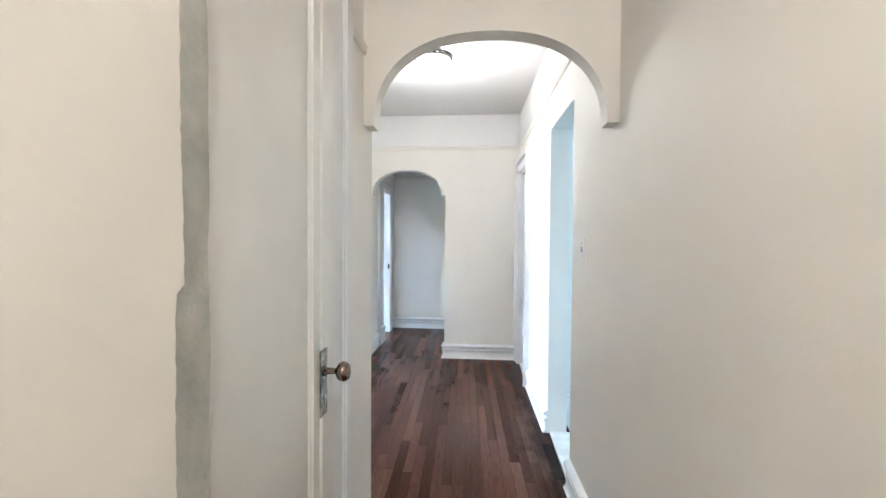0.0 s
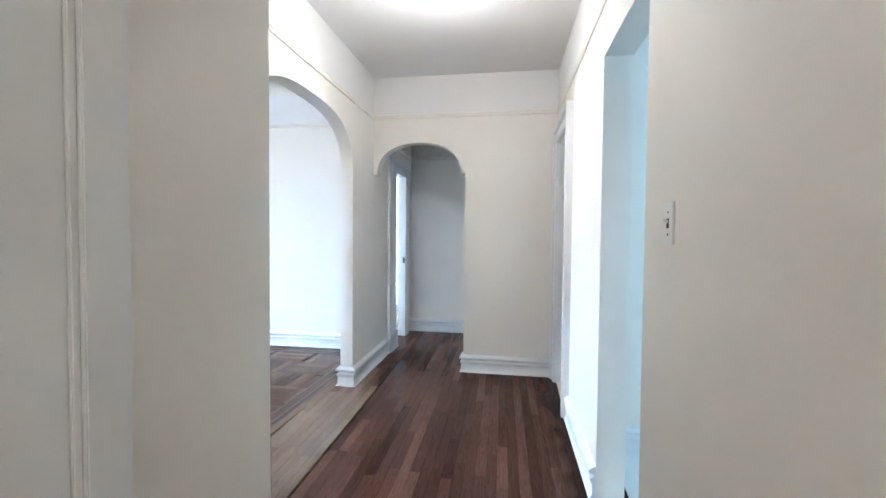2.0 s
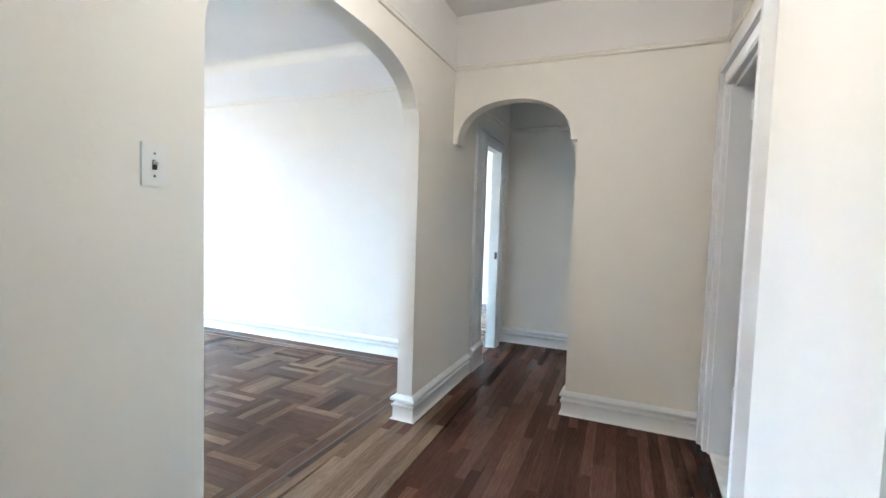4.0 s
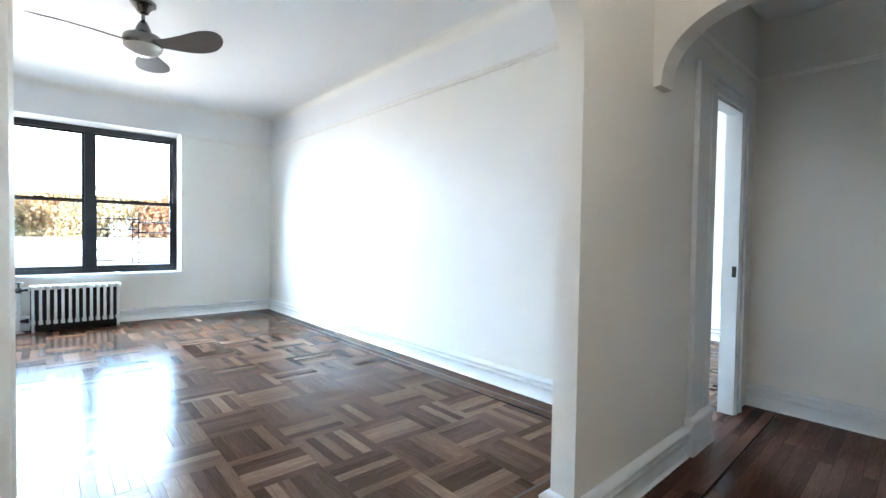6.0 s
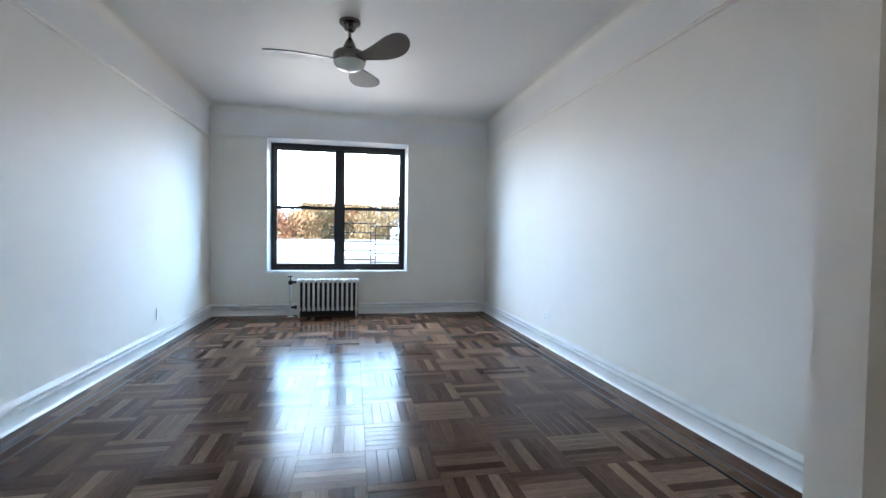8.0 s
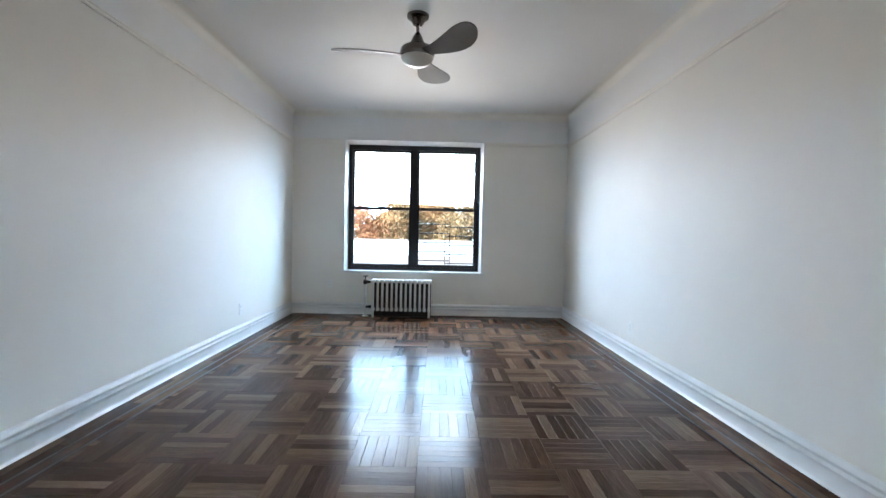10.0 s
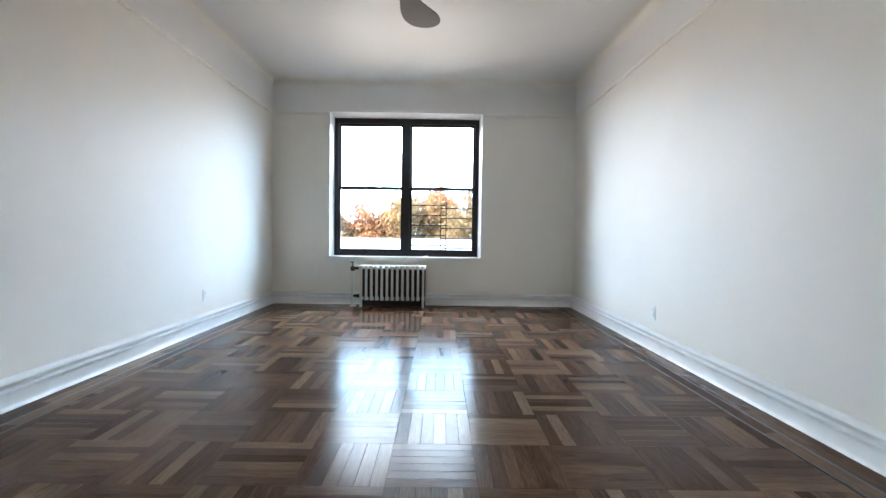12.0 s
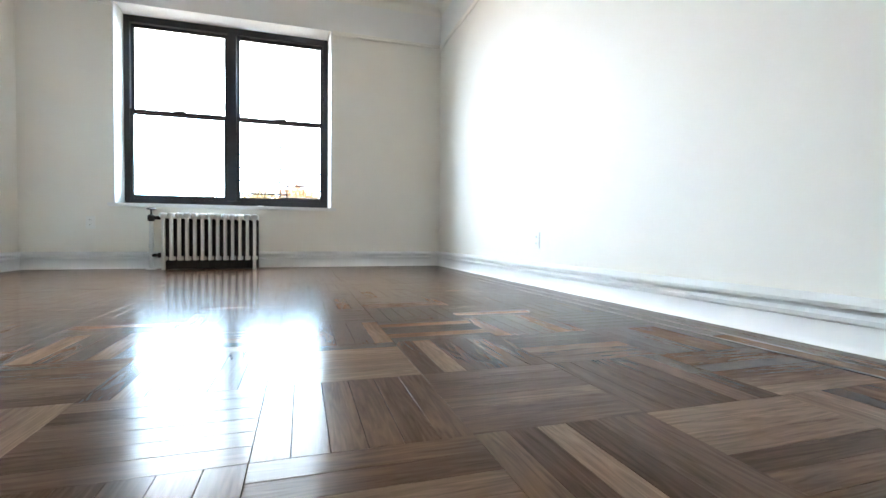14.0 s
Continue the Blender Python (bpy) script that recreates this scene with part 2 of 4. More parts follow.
def thing(name, label, category, group="", at=(0, 0, 0), turn=0):
    ob = tagged(new(name), label=label, category=category, group=group)
    ob.matrix_world = pose(*at, 0, 0, turn)
    return ob


# ---- plan ----
LX0, LX1, LY0, LY1, LZ = -7.20, -1.280, 2.54, 6.40, 2.85      # living room
HX, HY0, HY1, HZ = -1.19, 2.80, 5.873, 2.69                    # hall: left wall, south, end wall, ceiling
VX, VY = -0.377, 2.70                                        # vestibule's left wall and its end
BY = 7.507                                                     # back wall of the back passage
RAIL_H, RAIL_L = 2.31, 2.41
T = 0.15


def rx(y):
    """The long right wall stands slightly askew."""
    return 0.664 - 0.0305 * y


def lx(y):
    """The hall's left wall is askew with it."""
    return HX - 0.025 * (y - 5.873)


def ny(x):
    """The long north wall runs a little off square."""
    return LY1 + 0.011 * (x - LX0)


def curve_between(u0, u1, spring, top, power=2.2, n=28):
    """Points of a flattened arch from (u0, spring) to (u1, spring)."""
    c, a, h = (u0 + u1) / 2, (u1 - u0) / 2, top - spring
    pts = []
    for i in range(n + 1):
        th = math.pi * i / n
        k = (abs(math.cos(th)) ** power + abs(math.sin(th)) ** power) ** (-1 / power)
        pts.append((c - a * k * math.cos(th), spring + h * k * math.sin(th)))
    return pts


# ---- right wall of vestibule and hall, with the kitchen opening and the closet door ----
KY0, KY1, KZ = 3.30, 3.985, 2.08
CY0, CY1, CZ = 5.08, 5.71, 2.03


def slant(u, w, a):
    return (rx(u) + a, u, w)


bm = bmesh.new()
prism(bm, [(-1.3, 0), (KY0, 0), (KY0, KZ), (KY1, KZ), (KY1, 0), (CY0, 0), (CY0, CZ), (CY1, CZ), (CY1, 0), (BY + T, 0), (BY + T, 2.95), (-1.3, 2.95)], slant, 0, 0.13)
structure("wall_east", bm, WALL, "cream painted plaster hall wall with a plain kitchen opening")

# ---- arch into the hall ----
bm = bmesh.new()
A1 = curve_between(VX + 0.04, rx(2.6) - 0.042, 1.77, 2.12, 2.35)
prism(bm, [(VX - 0.02, 1.77)] + A1 + [(rx(2.6) + 0.01, 1.77), (rx(2.6) + 0.01, 2.95), (VX - 0.02, 2.95)], lambda u, w, a: (u, a, w), 2.565, 2.655)
structure("wall_entry_arch", bm, WALL, "cream plaster arch with small square corbels", smooth=False)

# ---- vestibule left wall with the closet door's opening ----
DY0, DY1, DZ = 1.42, 2.08, 2.2
bm = bmesh.new()
prism(bm, [(-1.3, 0), (DY0, 0), (DY0, DZ), (DY1, DZ), (DY1, 0), (VY, 0), (VY, 2.95), (-1.3, 2.95)], lambda u, w, a: (VX - a, u, w), 0, 0.13)
box(bm, HX - T, VX - 0.13, VY - 0.12, VY, 0, 2.95)
structure("wall_vestibule", bm, WALL, "cream painted plaster wall beside the closet door")
bm = bmesh.new()
box(bm, VX - 0.95, VX - 0.85, 1.0, 2.6, 0, 2.95)
box(bm, VX - 0.85, VX - 0.13, 1.0, 1.1, 0, 2.95)
structure("wall_closet", bm, WALL)
bm = bmesh.new()
box(bm, VX - 0.13, rx(-1.3) + 0.2, -1.45, -1.3, 0, 2.95)
structure("wall_entry", bm, WALL)

rr = random.Random(21)
rim = []
for k in range(261):
    z = 2.95 * k / 260
    rim.append((DY0 + 0.004 + rr.uniform(-0.0016, 0.0016) + 0.004 * math.sin(z * 9) * math.sin(z * 3.1) - (0.018 if z < 1.27 else 0), z))
bm = bmesh.new()
prism(bm, [(-1.3, 0)] + rim + [(-1.3, 2.95)], lambda u, w, a: (VX + a, u, w), 0.0, 0.046)
structure("wall_plaster_patch", bm, WALL, "thick cream plaster ending in a ragged edge beside the closet door")

# ---- wall between hall and living room, with the wide arch; it runs on past the passage door ----
AY0, AY1 = 3.80, 5.300
P0, P1, PZ = 6.68, 7.20, 1.96
bm = bmesh.new()
arch = curve_between(AY0, AY1, 1.75, 2.155, 2.7, 40)
pts = [(VY, 0), (AY0, 0)] + arch + [(AY1, 0), (6.0, 0), (6.0, 2.95), (VY, 2.95)]
prism(bm, pts, lambda u, w, a: (lx(u) if a > LX1 + 0.01 else a, u, w), LX1, HX)
structure("wall_wide_arch", bm, WALL, "cream plaster wall with a wide flattened arch")
PX = HX - 0.075
bm = bmesh.new()
prism(bm, [(6.0, 0), (P0, 0), (P0, PZ), (P1, PZ), (P1, 0), (BY + T, 0), (BY + T, 2.95), (6.0, 2.95)], lambda u, w, a: (lx(u) + a - HX, u, w), PX, HX)
structure("wall_passage", bm, WALL, "thin cream plaster wall with the doorway of the bright room")
bm = bmesh.new()
box(bm, LX1, lx(VY), LY0 - 0.2, VY, 0, 2.95)
structure("wall_stub", bm, WALL)

# ---- end wall with the narrow arch ----
bm = bmesh.new()
a2 = curve_between(HX + 0.035, -0.37, 1.805, 2.09, 2.25)
prism(bm, [(HX - 0.005, 1.805)] + a2 + [(-0.33, 1.805), (-0.33, 0), (rx(5.7) + 0.01, 0), (rx(5.7) + 0.01, 2.95), (HX - 0.005, 2.95)], lambda u, w, a: (u, a, w), HY1, HY1 + 0.115)
structure("wall_end_arch", bm, WALL, "cream plaster end wall with a narrow arched doorway")
bm = bmesh.new()
box(bm, HX - 0.05, rx(7) + 0.01, BY, BY + T, 0, 2.95)
structure("wall_passage_back", bm, WALL, "cream plaster wall at the end of the dim passage")

# ---- living room walls ----
WY0, WY1, WZ0, WZ1 = 3.272, 5.212, 0.598, 2.446
bm = bmesh.new()
for y0, y1, z0, z1 in ((LY0 - 0.2, WY0, 0, 2.95), (WY1, LY1 + 0.2, 0, 2.95), (WY0, WY1, 0, WZ0), (WY0, WY1, WZ1, 2.95)):
    box(bm, LX0 - 0.34, LX0, y0, y1, z0, z1)
bmesh.ops.remove_doubles(bm, verts=bm.verts, dist=0.0001)
structure("wall_window", bm, WALL, "cream plaster wall around the large window")
bm = bmesh.new()
box(bm, LX0, LX1, LY0 - 0.2, LY0, 0, 2.95)
structure("wall_south", bm, WALL, "cream painted living room wall")
bm = bmesh.new()
prism(bm, [(LX0, LY1), (LX1, ny(LX1)), (LX1, LY1 + 0.2), (LX0, LY1 + 0.2)], lambda u, w, a: (u, w, a), 0, 2.95)
structure("wall_north", bm, WALL, "cream painted living room wall")

# ---- kitchen, closet and bedroom shells ----
bm = bmesh.new()
box(bm, rx(3) + 0.13, 3.4, 2.2, 2.3, 0, 2.95)
box(bm, rx(3) + 0.12, 3.4, 4.5, 4.6, 0, 2.95)
for y0, y1, z0, z1 in ((2.3, 2.4, 0, 2.95), (3.6, 4.5, 0, 2.95), (2.4, 3.6, 0, 0.85), (2.4, 3.6, 2.15, 2.95)):
    box(bm, 3.3, 3.4, y0, y1, z0, z1)
structure("wall_kitchen", bm, WALL, "pale kitchen wall seen through the opening")
bm = bmesh.new()
box(bm, rx(5) + 0.13, 1.5, 4.75, 4.85, 0, 2.95)
box(bm, rx(5) + 0.11, 1.5, 6.0, 6.1, 0, 2.95)
box(bm, 1.5, 1.6, 4.75, 6.1, 0, 2.95)
structure("wall_hall_closet", bm, WALL)
bm = bmesh.new()
box(bm, LX1 - 3.7, LX1, LY1 + 0.2, LY1 + 0.25, 0, 2.95)
box(bm, LX1 - 3.7, HX, 9.6, 9.7, 0, 2.95)
box(bm, LX1 - 0.0, HX, BY + T, 9.6, 0, 2.95)
for y0, y1, z0, z1 in ((6.65, 7.85, 0, 2.95), (9.35, 9.6, 0, 2.95), (7.85, 9.35, 0, 0.7), (7.85, 9.35, 2.3, 2.95)):
    box(bm, LX1 - 3.8, LX1 - 3.7, y0, y1, z0, z1)
structure("wall_bedroom", bm, WALL, "bright white bedroom wall seen through the doorway")

# unseen wall, added so that direct sun misses the kitchen window
bm = bmesh.new()
box(bm, 5.0, 5.5, -20, 25, -12, 6)
structure("wall_sun_block", bm, FACADE, "unseen pale brick wall added to keep the sun off the kitchen window")

# ---- ceilings ----
bm = bmesh.new()
box(bm, LX0, LX1, LY0, LY1, LZ, LZ + 0.1)
ceil = structure("ceiling", bm, CEIL, "flat white painted living room ceiling")
bm = bmesh.new()
box(bm, HX + 0.0, rx(0) + 0.1, 2.6, HY1 + 0.05, HZ, HZ + 0.2)
structure("ceiling_hall", bm, CEIL, "flat white painted hall ceiling with a glossy sheen")
bm = bmesh.new()
box(bm, VX - 1, rx(-1) + 0.1, -1.4, 2.6, HZ, HZ + 0.2)
box(bm, HX, rx(7) + 0.1, HY1 + 0.05, BY, 2.60, 2.8)
structure("ceiling_passage", bm, CEIL)
bm = bmesh.new()
box(bm, rx(2.2) + 0.13, 3.4, 2.2, 6.1, HZ, HZ + 0.1)
box(bm, LX1 - 3.8, HX, LY1 + 0.2, 9.7, HZ, HZ + 0.1)
structure("ceiling_side_rooms", bm, CEIL)

# ---- floors under the boards ----
bm = bmesh.new()
box(bm, LX0 - 0.3, 0.9, -1.4, 9.9, -0.2, -0.016)
structure("floor", bm, JOINT, "dark subfloor showing in the joints between boards")
bm = bmesh.new()
box(bm, rx(3) + 0.13, 3.4, 2.2, 4.6, -0.1, 0.006)
structure("floor_kitchen", bm, TILE, "pale kitchen floor")
bm = bmesh.new()
box(bm, rx(5) + 0.13, 1.5, 4.75, 6.1, -0.1, 0.006)
structure("floor_closet", bm, HALL_WOOD)

# ---- baseboards ----
BASE = [(0, 0), (0.034, 0), (0.026, 0.010), (0.018, 0.024), (0.017, 0.098), (0.024, 0.104), (0.026, 0.122), (0.015, 0.130), (0.008, 0.136), (0.008, 0.150), (0.031, 0.157), (0.032, 0.172), (0.022, 0.186), (0.008, 0.196), (0, 0.200)]
BASE = [(d, h * 0.79) for d, h in BASE]


def skirting(name, path, label="white painted moulded baseboard", profile=BASE, mat=None, z=0.0):
    """A moulding along a path of (x, y); the room lies to the left of the walk."""
    bm = bmesh.new()
    rings = []
    for i, p in enumerate(path):
        p = Vector(p)
        a = (p - Vector(path[i - 1])).normalized() if i else None
        b = (Vector(path[i + 1]) - p).normalized() if i + 1 < len(path) else None
        na = Vector((-a.y, a.x)) if a else None
        nb = Vector((-b.y, b.x)) if b else None
        if na and nb:
            n = na + nb
            n = n / max(0.3, n.dot(na))
        else:
            n = na or nb
        rings.append([bm.verts.new((p.x + n.x * d, p.y + n.y * d, z + h)) for d, h in profile])
    for r, s in zip(rings, rings[1:]):
        for k in range(len(profile)):
            j = (k + 1) % len(profile)
            bm.faces.new((r[k], r[j], s[j], s[k]))
    bm.faces.new(rings[0][::-1])
    bm.faces.new(rings[-1])
    return tagged(make(name, bm, mat or TRIM, True), label=label, kind="structure")


skirting("baseboard", [(lx(P0 - 0.32), P0 - 0.32), (lx(AY1), AY1), (LX1, AY1), (LX1, ny(LX1)), (LX0, LY1), (LX0, LY0), (LX1, LY0), (LX1, AY0), (lx(AY0), AY0), (lx(VY), VY), (VX, VY), (VX, 2.3)])
skirting("baseboard", [(rx(-1.2), -1.2), (rx(KY0), KY0)])
skirting("baseboard", [(rx(KY1), KY1), (rx(CY0 - 0.13), CY0 - 0.13)])
skirting("baseboard", [(rx(HY1), HY1), (-0.33, HY1), (-0.33, HY1 + 0.115), (rx(6), HY1 + 0.115), (rx(BY), BY), (lx(BY), BY)])
skirting("baseboard", [(3.2, 4.5), (rx(4) + 0.13, 4.5)])
skirting("baseboard", [(LX1, 9.6), (LX1 - 3.7, 9.6), (LX1 - 3.7, LY1 + 0.25), (LX1, LY1 + 0.25)])

# ---- picture rails ----
RAIL = [(0, 0), (0.010, 0.003), (0.014, 0.012), (0.010, 0.020), (0.016, 0.030), (0.012, 0.040), (0, 0.044)]
for z, path in (
    (RAIL_L, [(LX1, AY1 + 0.02), (LX1, ny(LX1)), (LX0, LY1), (LX0, WY1 + 0.02)]),
    (RAIL_L, [(LX0, WY0 - 0.02), (LX0, LY0), (LX1, LY0), (LX1, AY1 + 0.02)]),
    (RAIL_H, [(rx(2.66), 2.66), (rx(HY1), HY1), (HX, HY1), (lx(VY), VY)]),
    (2.04, [(VX, 2.565), (VX, 2.3)]),
    (2.20, [(rx(HY1 + 0.12), HY1 + 0.115), (rx(BY), BY), (lx(BY), BY), (HX, HY1 + 0.115)]),
):
    skirting("picture_rail", path, "thin wooden picture rail painted over with the wall colour", RAIL, WALL, z)

# ---- frieze in ceiling paint between rail and ceiling ----
for z, top, path in (
    (RAIL_L + 0.044, LZ - 0.09, [(LX1, LY0), (LX1, ny(LX1)), (LX0, LY1), (LX0, LY0), (LX1, LY0)]),
    (RAIL_H + 0.044, HZ, [(rx(2.66), 2.66), (rx(HY1), HY1), (HX, HY1), (lx(VY), VY)]),
):
    skirting("trim_frieze", path, "white painted frieze above the picture rail", [(0, 0), (0.003, 0), (0.003, top - z), (0, top - z)], CEIL, z)

# ---- cove along the living room ceiling ----
COVE = [(0, 0)] + [(0.09 * (1 - math.cos(a)), 0.09 * math.sin(a)) for a in [radians(15 * k) for k in range(1, 7)]] + [(0, 0.09)]
skirting("trim_cove", [(LX1, LY0), (LX1, ny(LX1)), (LX0, LY1), (LX0, LY0), (LX1, LY0)], "plaster cove between wall and ceiling", COVE, WALL, LZ - 0.09)

# ---- door casings ----


def casing(name, put, u0, u1, top, w, label, low=True, wl=None):
    """A moulded casing round an opening; put(u, w, a): a counts away from the wall."""
    bm = bmesh.new()
    prof = [(0, 0.014), (0.012, 0.02), (0.03, 0.016), (w * 0.62, 0.016), (w * 0.68, 0.024), (w, 0.028)]
    for (a, da), (b, db) in zip(prof, prof[1:]):
        d = (da + db) / 2
        if not low:
            prism(bm, [(u0, top + a), (u1 + a, top + a), (u1 + a, 0), (u1 + b, 0), (u1 + b, top + b), (u0, top + b)], put, 0, d)
            continue
        k = (wl or w) / w
        prism(bm, [(u0 - b * k, 0), (u0 - a * k, 0), (u0 - a * k, top + a), (u1 + a, top + a), (u1 + a, 0), (u1 + b, 0), (u1 + b, top + b), (u0 - b * k, top + b)], put, 0, d)
    return structure(name, bm, TRIM, label, bevel=0.002)


casing("trim_closet", lambda u, w, a: (VX + (a + 0.012 if a > 0 else 0), u, w), DY0, DY1 + 0.004, DZ, 0.21, "moulded door casing with thick old paint", False)
casing("trim_hall_closet", lambda u, w, a: (rx(u) - 1.9 * a, u, w), CY0, CY1, CZ, 0.13, "white painted moulded door casing")
casing("trim_passage_door", lambda u, w, a: (lx(u) + a, u, w), P0, P1, PZ, 0.10, "white painted moulded door casing", wl=0.30)

bm = bmesh.new()
prism(bm, [(0, 0), (0.05, 0), (0.042, 0.02), (0.038, 0.04), (0.038, 0.15), (0.046, 0.165), (0.044, 0.18), (0.028, 0.2), (0, 0.2)], lambda u, w, a: (lx(a) + u, a, w), P0 - 0.32, P0 - 0.001)
structure("trim_plinth", bm, TRIM, "moulded plinth at the foot of the passage door's casing", bevel=0.002)

# ---- jamb linings ----
bm = bmesh.new()
box(bm, rx(5.1) - 0.01, rx(5) + 0.14, CY0 - 0.001, CY0 + 0.02, 0, CZ)
box(bm, rx(5.7) - 0.01, rx(5.7) + 0.10, CY1 - 0.02, CY1 + 0.001, 0, CZ)
box(bm, rx(5.1) - 0.01, rx(5) + 0.14, CY0, CY1, CZ - 0.02, CZ + 0.001)
structure("trim_jamb", bm, TRIM, "white painted door jamb")
bm = bmesh.new()
for y0, y1 in ((P0 - 0.001, P0 + 0.02), (P1 - 0.02, P1 + 0.001)):
    box(bm, lx(y0) - 0.085, lx(y0) + 0.01, y0, y1, 0, PZ)
box(bm, lx(P0) - 0.085, lx(P1) + 0.008, P0, P1, PZ - 0.02, PZ + 0.001)
structure("trim_jamb", bm, TRIM, "white painted door jamb")
bm = bmesh.new()
box(bm, rx(KY0) - 0.005, rx(3.3) + 0.15, KY0, KY1, -0.05, 0.012)
structure("saddle_kitchen", bm, MARBLE, "white marble threshold of the kitchen", bevel=0.003)
bm = bmesh.new()
box(bm, rx(CY0) - 0.02, rx(5) + 0.14, CY0 + 0.02, CY1 - 0.02, -0.05, 0.012)
structure("saddle_closet", bm, MARBLE, "chipped marble threshold of the closet", bevel=0.003)

# ---- closet door in the vestibule ----
door = thing("closet_door", "closed off-white painted panelled closet door with an old bronze knob", "door", at=(VX + 0.044, (DY0 + DY1) / 2, 0))
door["kind"] = "structure"
HW = (DY1 - DY0) / 2
ymid = (DY0 + DY1) / 2
bm = bmesh.new()
box(bm, -0.06, -0.02, -HW + 0.004, HW - 0.004, 0.008, DZ - 0.004)
part("door_leaf", bm, DOOR_PAINT, door)
bm = bmesh.new()
box(bm, -0.02, 0.0, HW - 0.095, HW - 0.004, 0.008, DZ - 0.004)
box(bm, -0.02, 0.0, -HW + 0.066, HW - 0.095, 0.008, 0.24)
box(bm, -0.02, 0.0, -HW + 0.066, HW - 0.095, DZ - 0.13, DZ - 0.004)
part("door_frame", bm, DOOR_PAINT, door, bevel=0.003)
bm = bmesh.new()
box(bm, -0.02, -0.004, HW - 0.15, HW - 0.095, 0.24, DZ - 0.13)
part("panel_moulding", bm, DOOR_PAINT, door, bevel=0.006)
bm = bmesh.new()
rr = random.Random(4)
edge = [(-HW + 0.066 + rr.uniform(-0.001, 0.0012) + 0.003 * math.sin(k * 0.21) * math.sin(k * 0.057), 0.01 + (DZ - 0.02) * k / 240) for k in range(241)]
edge0 = [(-HW - 0.018, 0.01), (-HW - 0.018, DZ - 0.01)]
prism(bm, edge0 + edge[::-1], lambda u, w, a: (a, u, w), -0.02, 0.001)
part("edge_strip", bm, GREY_EDGE, door, "grey strip beside the door panel with ragged paint edges")
knob = 1.992 - ymid
bm = bmesh.new()
box(bm, 0.0, 0.004, knob - 0.026, knob + 0.026, 0.865, 1.042)
part("lock_plate", bm, PLATE, door, "paint-flecked steel lock plate", bevel=0.0015)
bm = bmesh.new()
m = pose(0.004, knob, 0.984, 0, 90, 0)
turned(bm, [(0.014, 0), (0.014, 0.004), (0.009, 0.008), (0.008, 0.03), (0.012, 0.034), (0.022, 0.04), (0.0265, 0.05), (0.0265, 0.056), (0.02, 0.066), (0.008, 0.070)], steps=32, m=m)
part("knob", bm, BRASS, door, "worn bronze door knob", smooth=True)
bm = bmesh.new()
m = pose(0.0035, knob, 0.905, 0, 90, 0)
turned(bm, [(0.004, 0), (0.004, 0.001)], steps=16, m=m)
box(bm, 0.0035, 0.0045, knob - 0.002, knob + 0.002, 0.888, 0.905)
part("keyhole", bm, SLOT, door)

# ---- the hall closet's door, swung right into the closet ----
hd = thing("hall_closet_door", "white painted closet door standing fully open inside the dark closet", "door", at=(rx(CY1) + 0.105, CY1 - 0.115, 0))
hd["kind"] = "structure"
bm = bmesh.new()
box(bm, 0, 0.57, 0, 0.035, 0.02, CZ - 0.03)
part("door_leaf", bm, DOOR_PAINT, hd, bevel=0.003)
for z in (1.83, 0.30):
    bm = bmesh.new()
    box(bm, -0.022, -0.014, 0.045, 0.093, z, z + 0.10)
    for k in range(5):
        turned(bm, [(0.008, 0.001), (0.008, 0.019)], at=(-0.004, 0.046, z + 0.02 * k), steps=12)
    box(bm, -0.004, 0.02, 0.035, 0.040, z, z + 0.10)
    part("hinge", bm, TRIM, hd, "white painted butt hinge")

# ---- window ----
win = thing("window_1", "wide black aluminium window of two double-hung sashes, closed", "window", at=(LX0, (WY0 + WY1) / 2, 0))
win["kind"] = "structure"
WH = 0.942
GX, FZ0, FZ1 = -0.15, 0.616, 2.408
bm = bmesh.new()
for y0, y1, z0, z1 in ((-WH, -WH + 0.05, FZ0, FZ1), (WH - 0.05, WH, FZ0, FZ1), (-WH + 0.05, WH - 0.05, FZ1 - 0.065, FZ1), (-WH + 0.05, WH - 0.05, FZ0, FZ0 + 0.05)):
    box(bm, GX - 0.09, GX, y0, y1, z0, z1)
box(bm, GX - 0.09, GX + 0.01, -0.045, 0.045, FZ0 + 0.05, FZ1 - 0.065)
part("window_frame", bm, FRAME, win, bevel=0.003)
MIDZ = FZ0 + 0.05 + (FZ1 - FZ0 - 0.115) * 0.5
for side in (-1, 1):
    a, b = (-WH + 0.05, -0.045) if side < 0 else (0.045, WH - 0.05)
    for low in (0, 1):
        z0, z1 = (FZ0 + 0.05, MIDZ + 0.02) if low else (MIDZ - 0.02, FZ1 - 0.065)
        x0 = GX - 0.035 if low else GX - 0.075
        bm = bmesh.new()
        r = 0.028
        for y0, y1, c0, c1 in ((a, a + r, z0, z1), (b - r, b, z0, z1), (a + r, b - r, z0, z0 + r + (0.012 if low else 0)), (a + r, b - r, z1 - r, z1)):
            box(bm, x0, x0 + 0.03, y0, y1, c0, c1)
        sash = part("sash", bm, FRAME, win, bevel=0.002)
        bm = bmesh.new()
        box(bm, x0 + 0.012, x0 + 0.016, a + r - 0.004, b - r + 0.004, z0 + r - 0.004, z1 - r + 0.004)
        pane = part("pane", bm, GLASS, sash, "clear glass pane")
        pane.visible_shadow = False
    bm = bmesh.new()
    c = (a + b) / 2
    box(bm, GX - 0.03, GX - 0.002, c - 0.05, c + 0.05, MIDZ + 0.02, MIDZ + 0.032)
    part("sash_lock", bm, FRAME, win, bevel=0.003)
bm = bmesh.new()
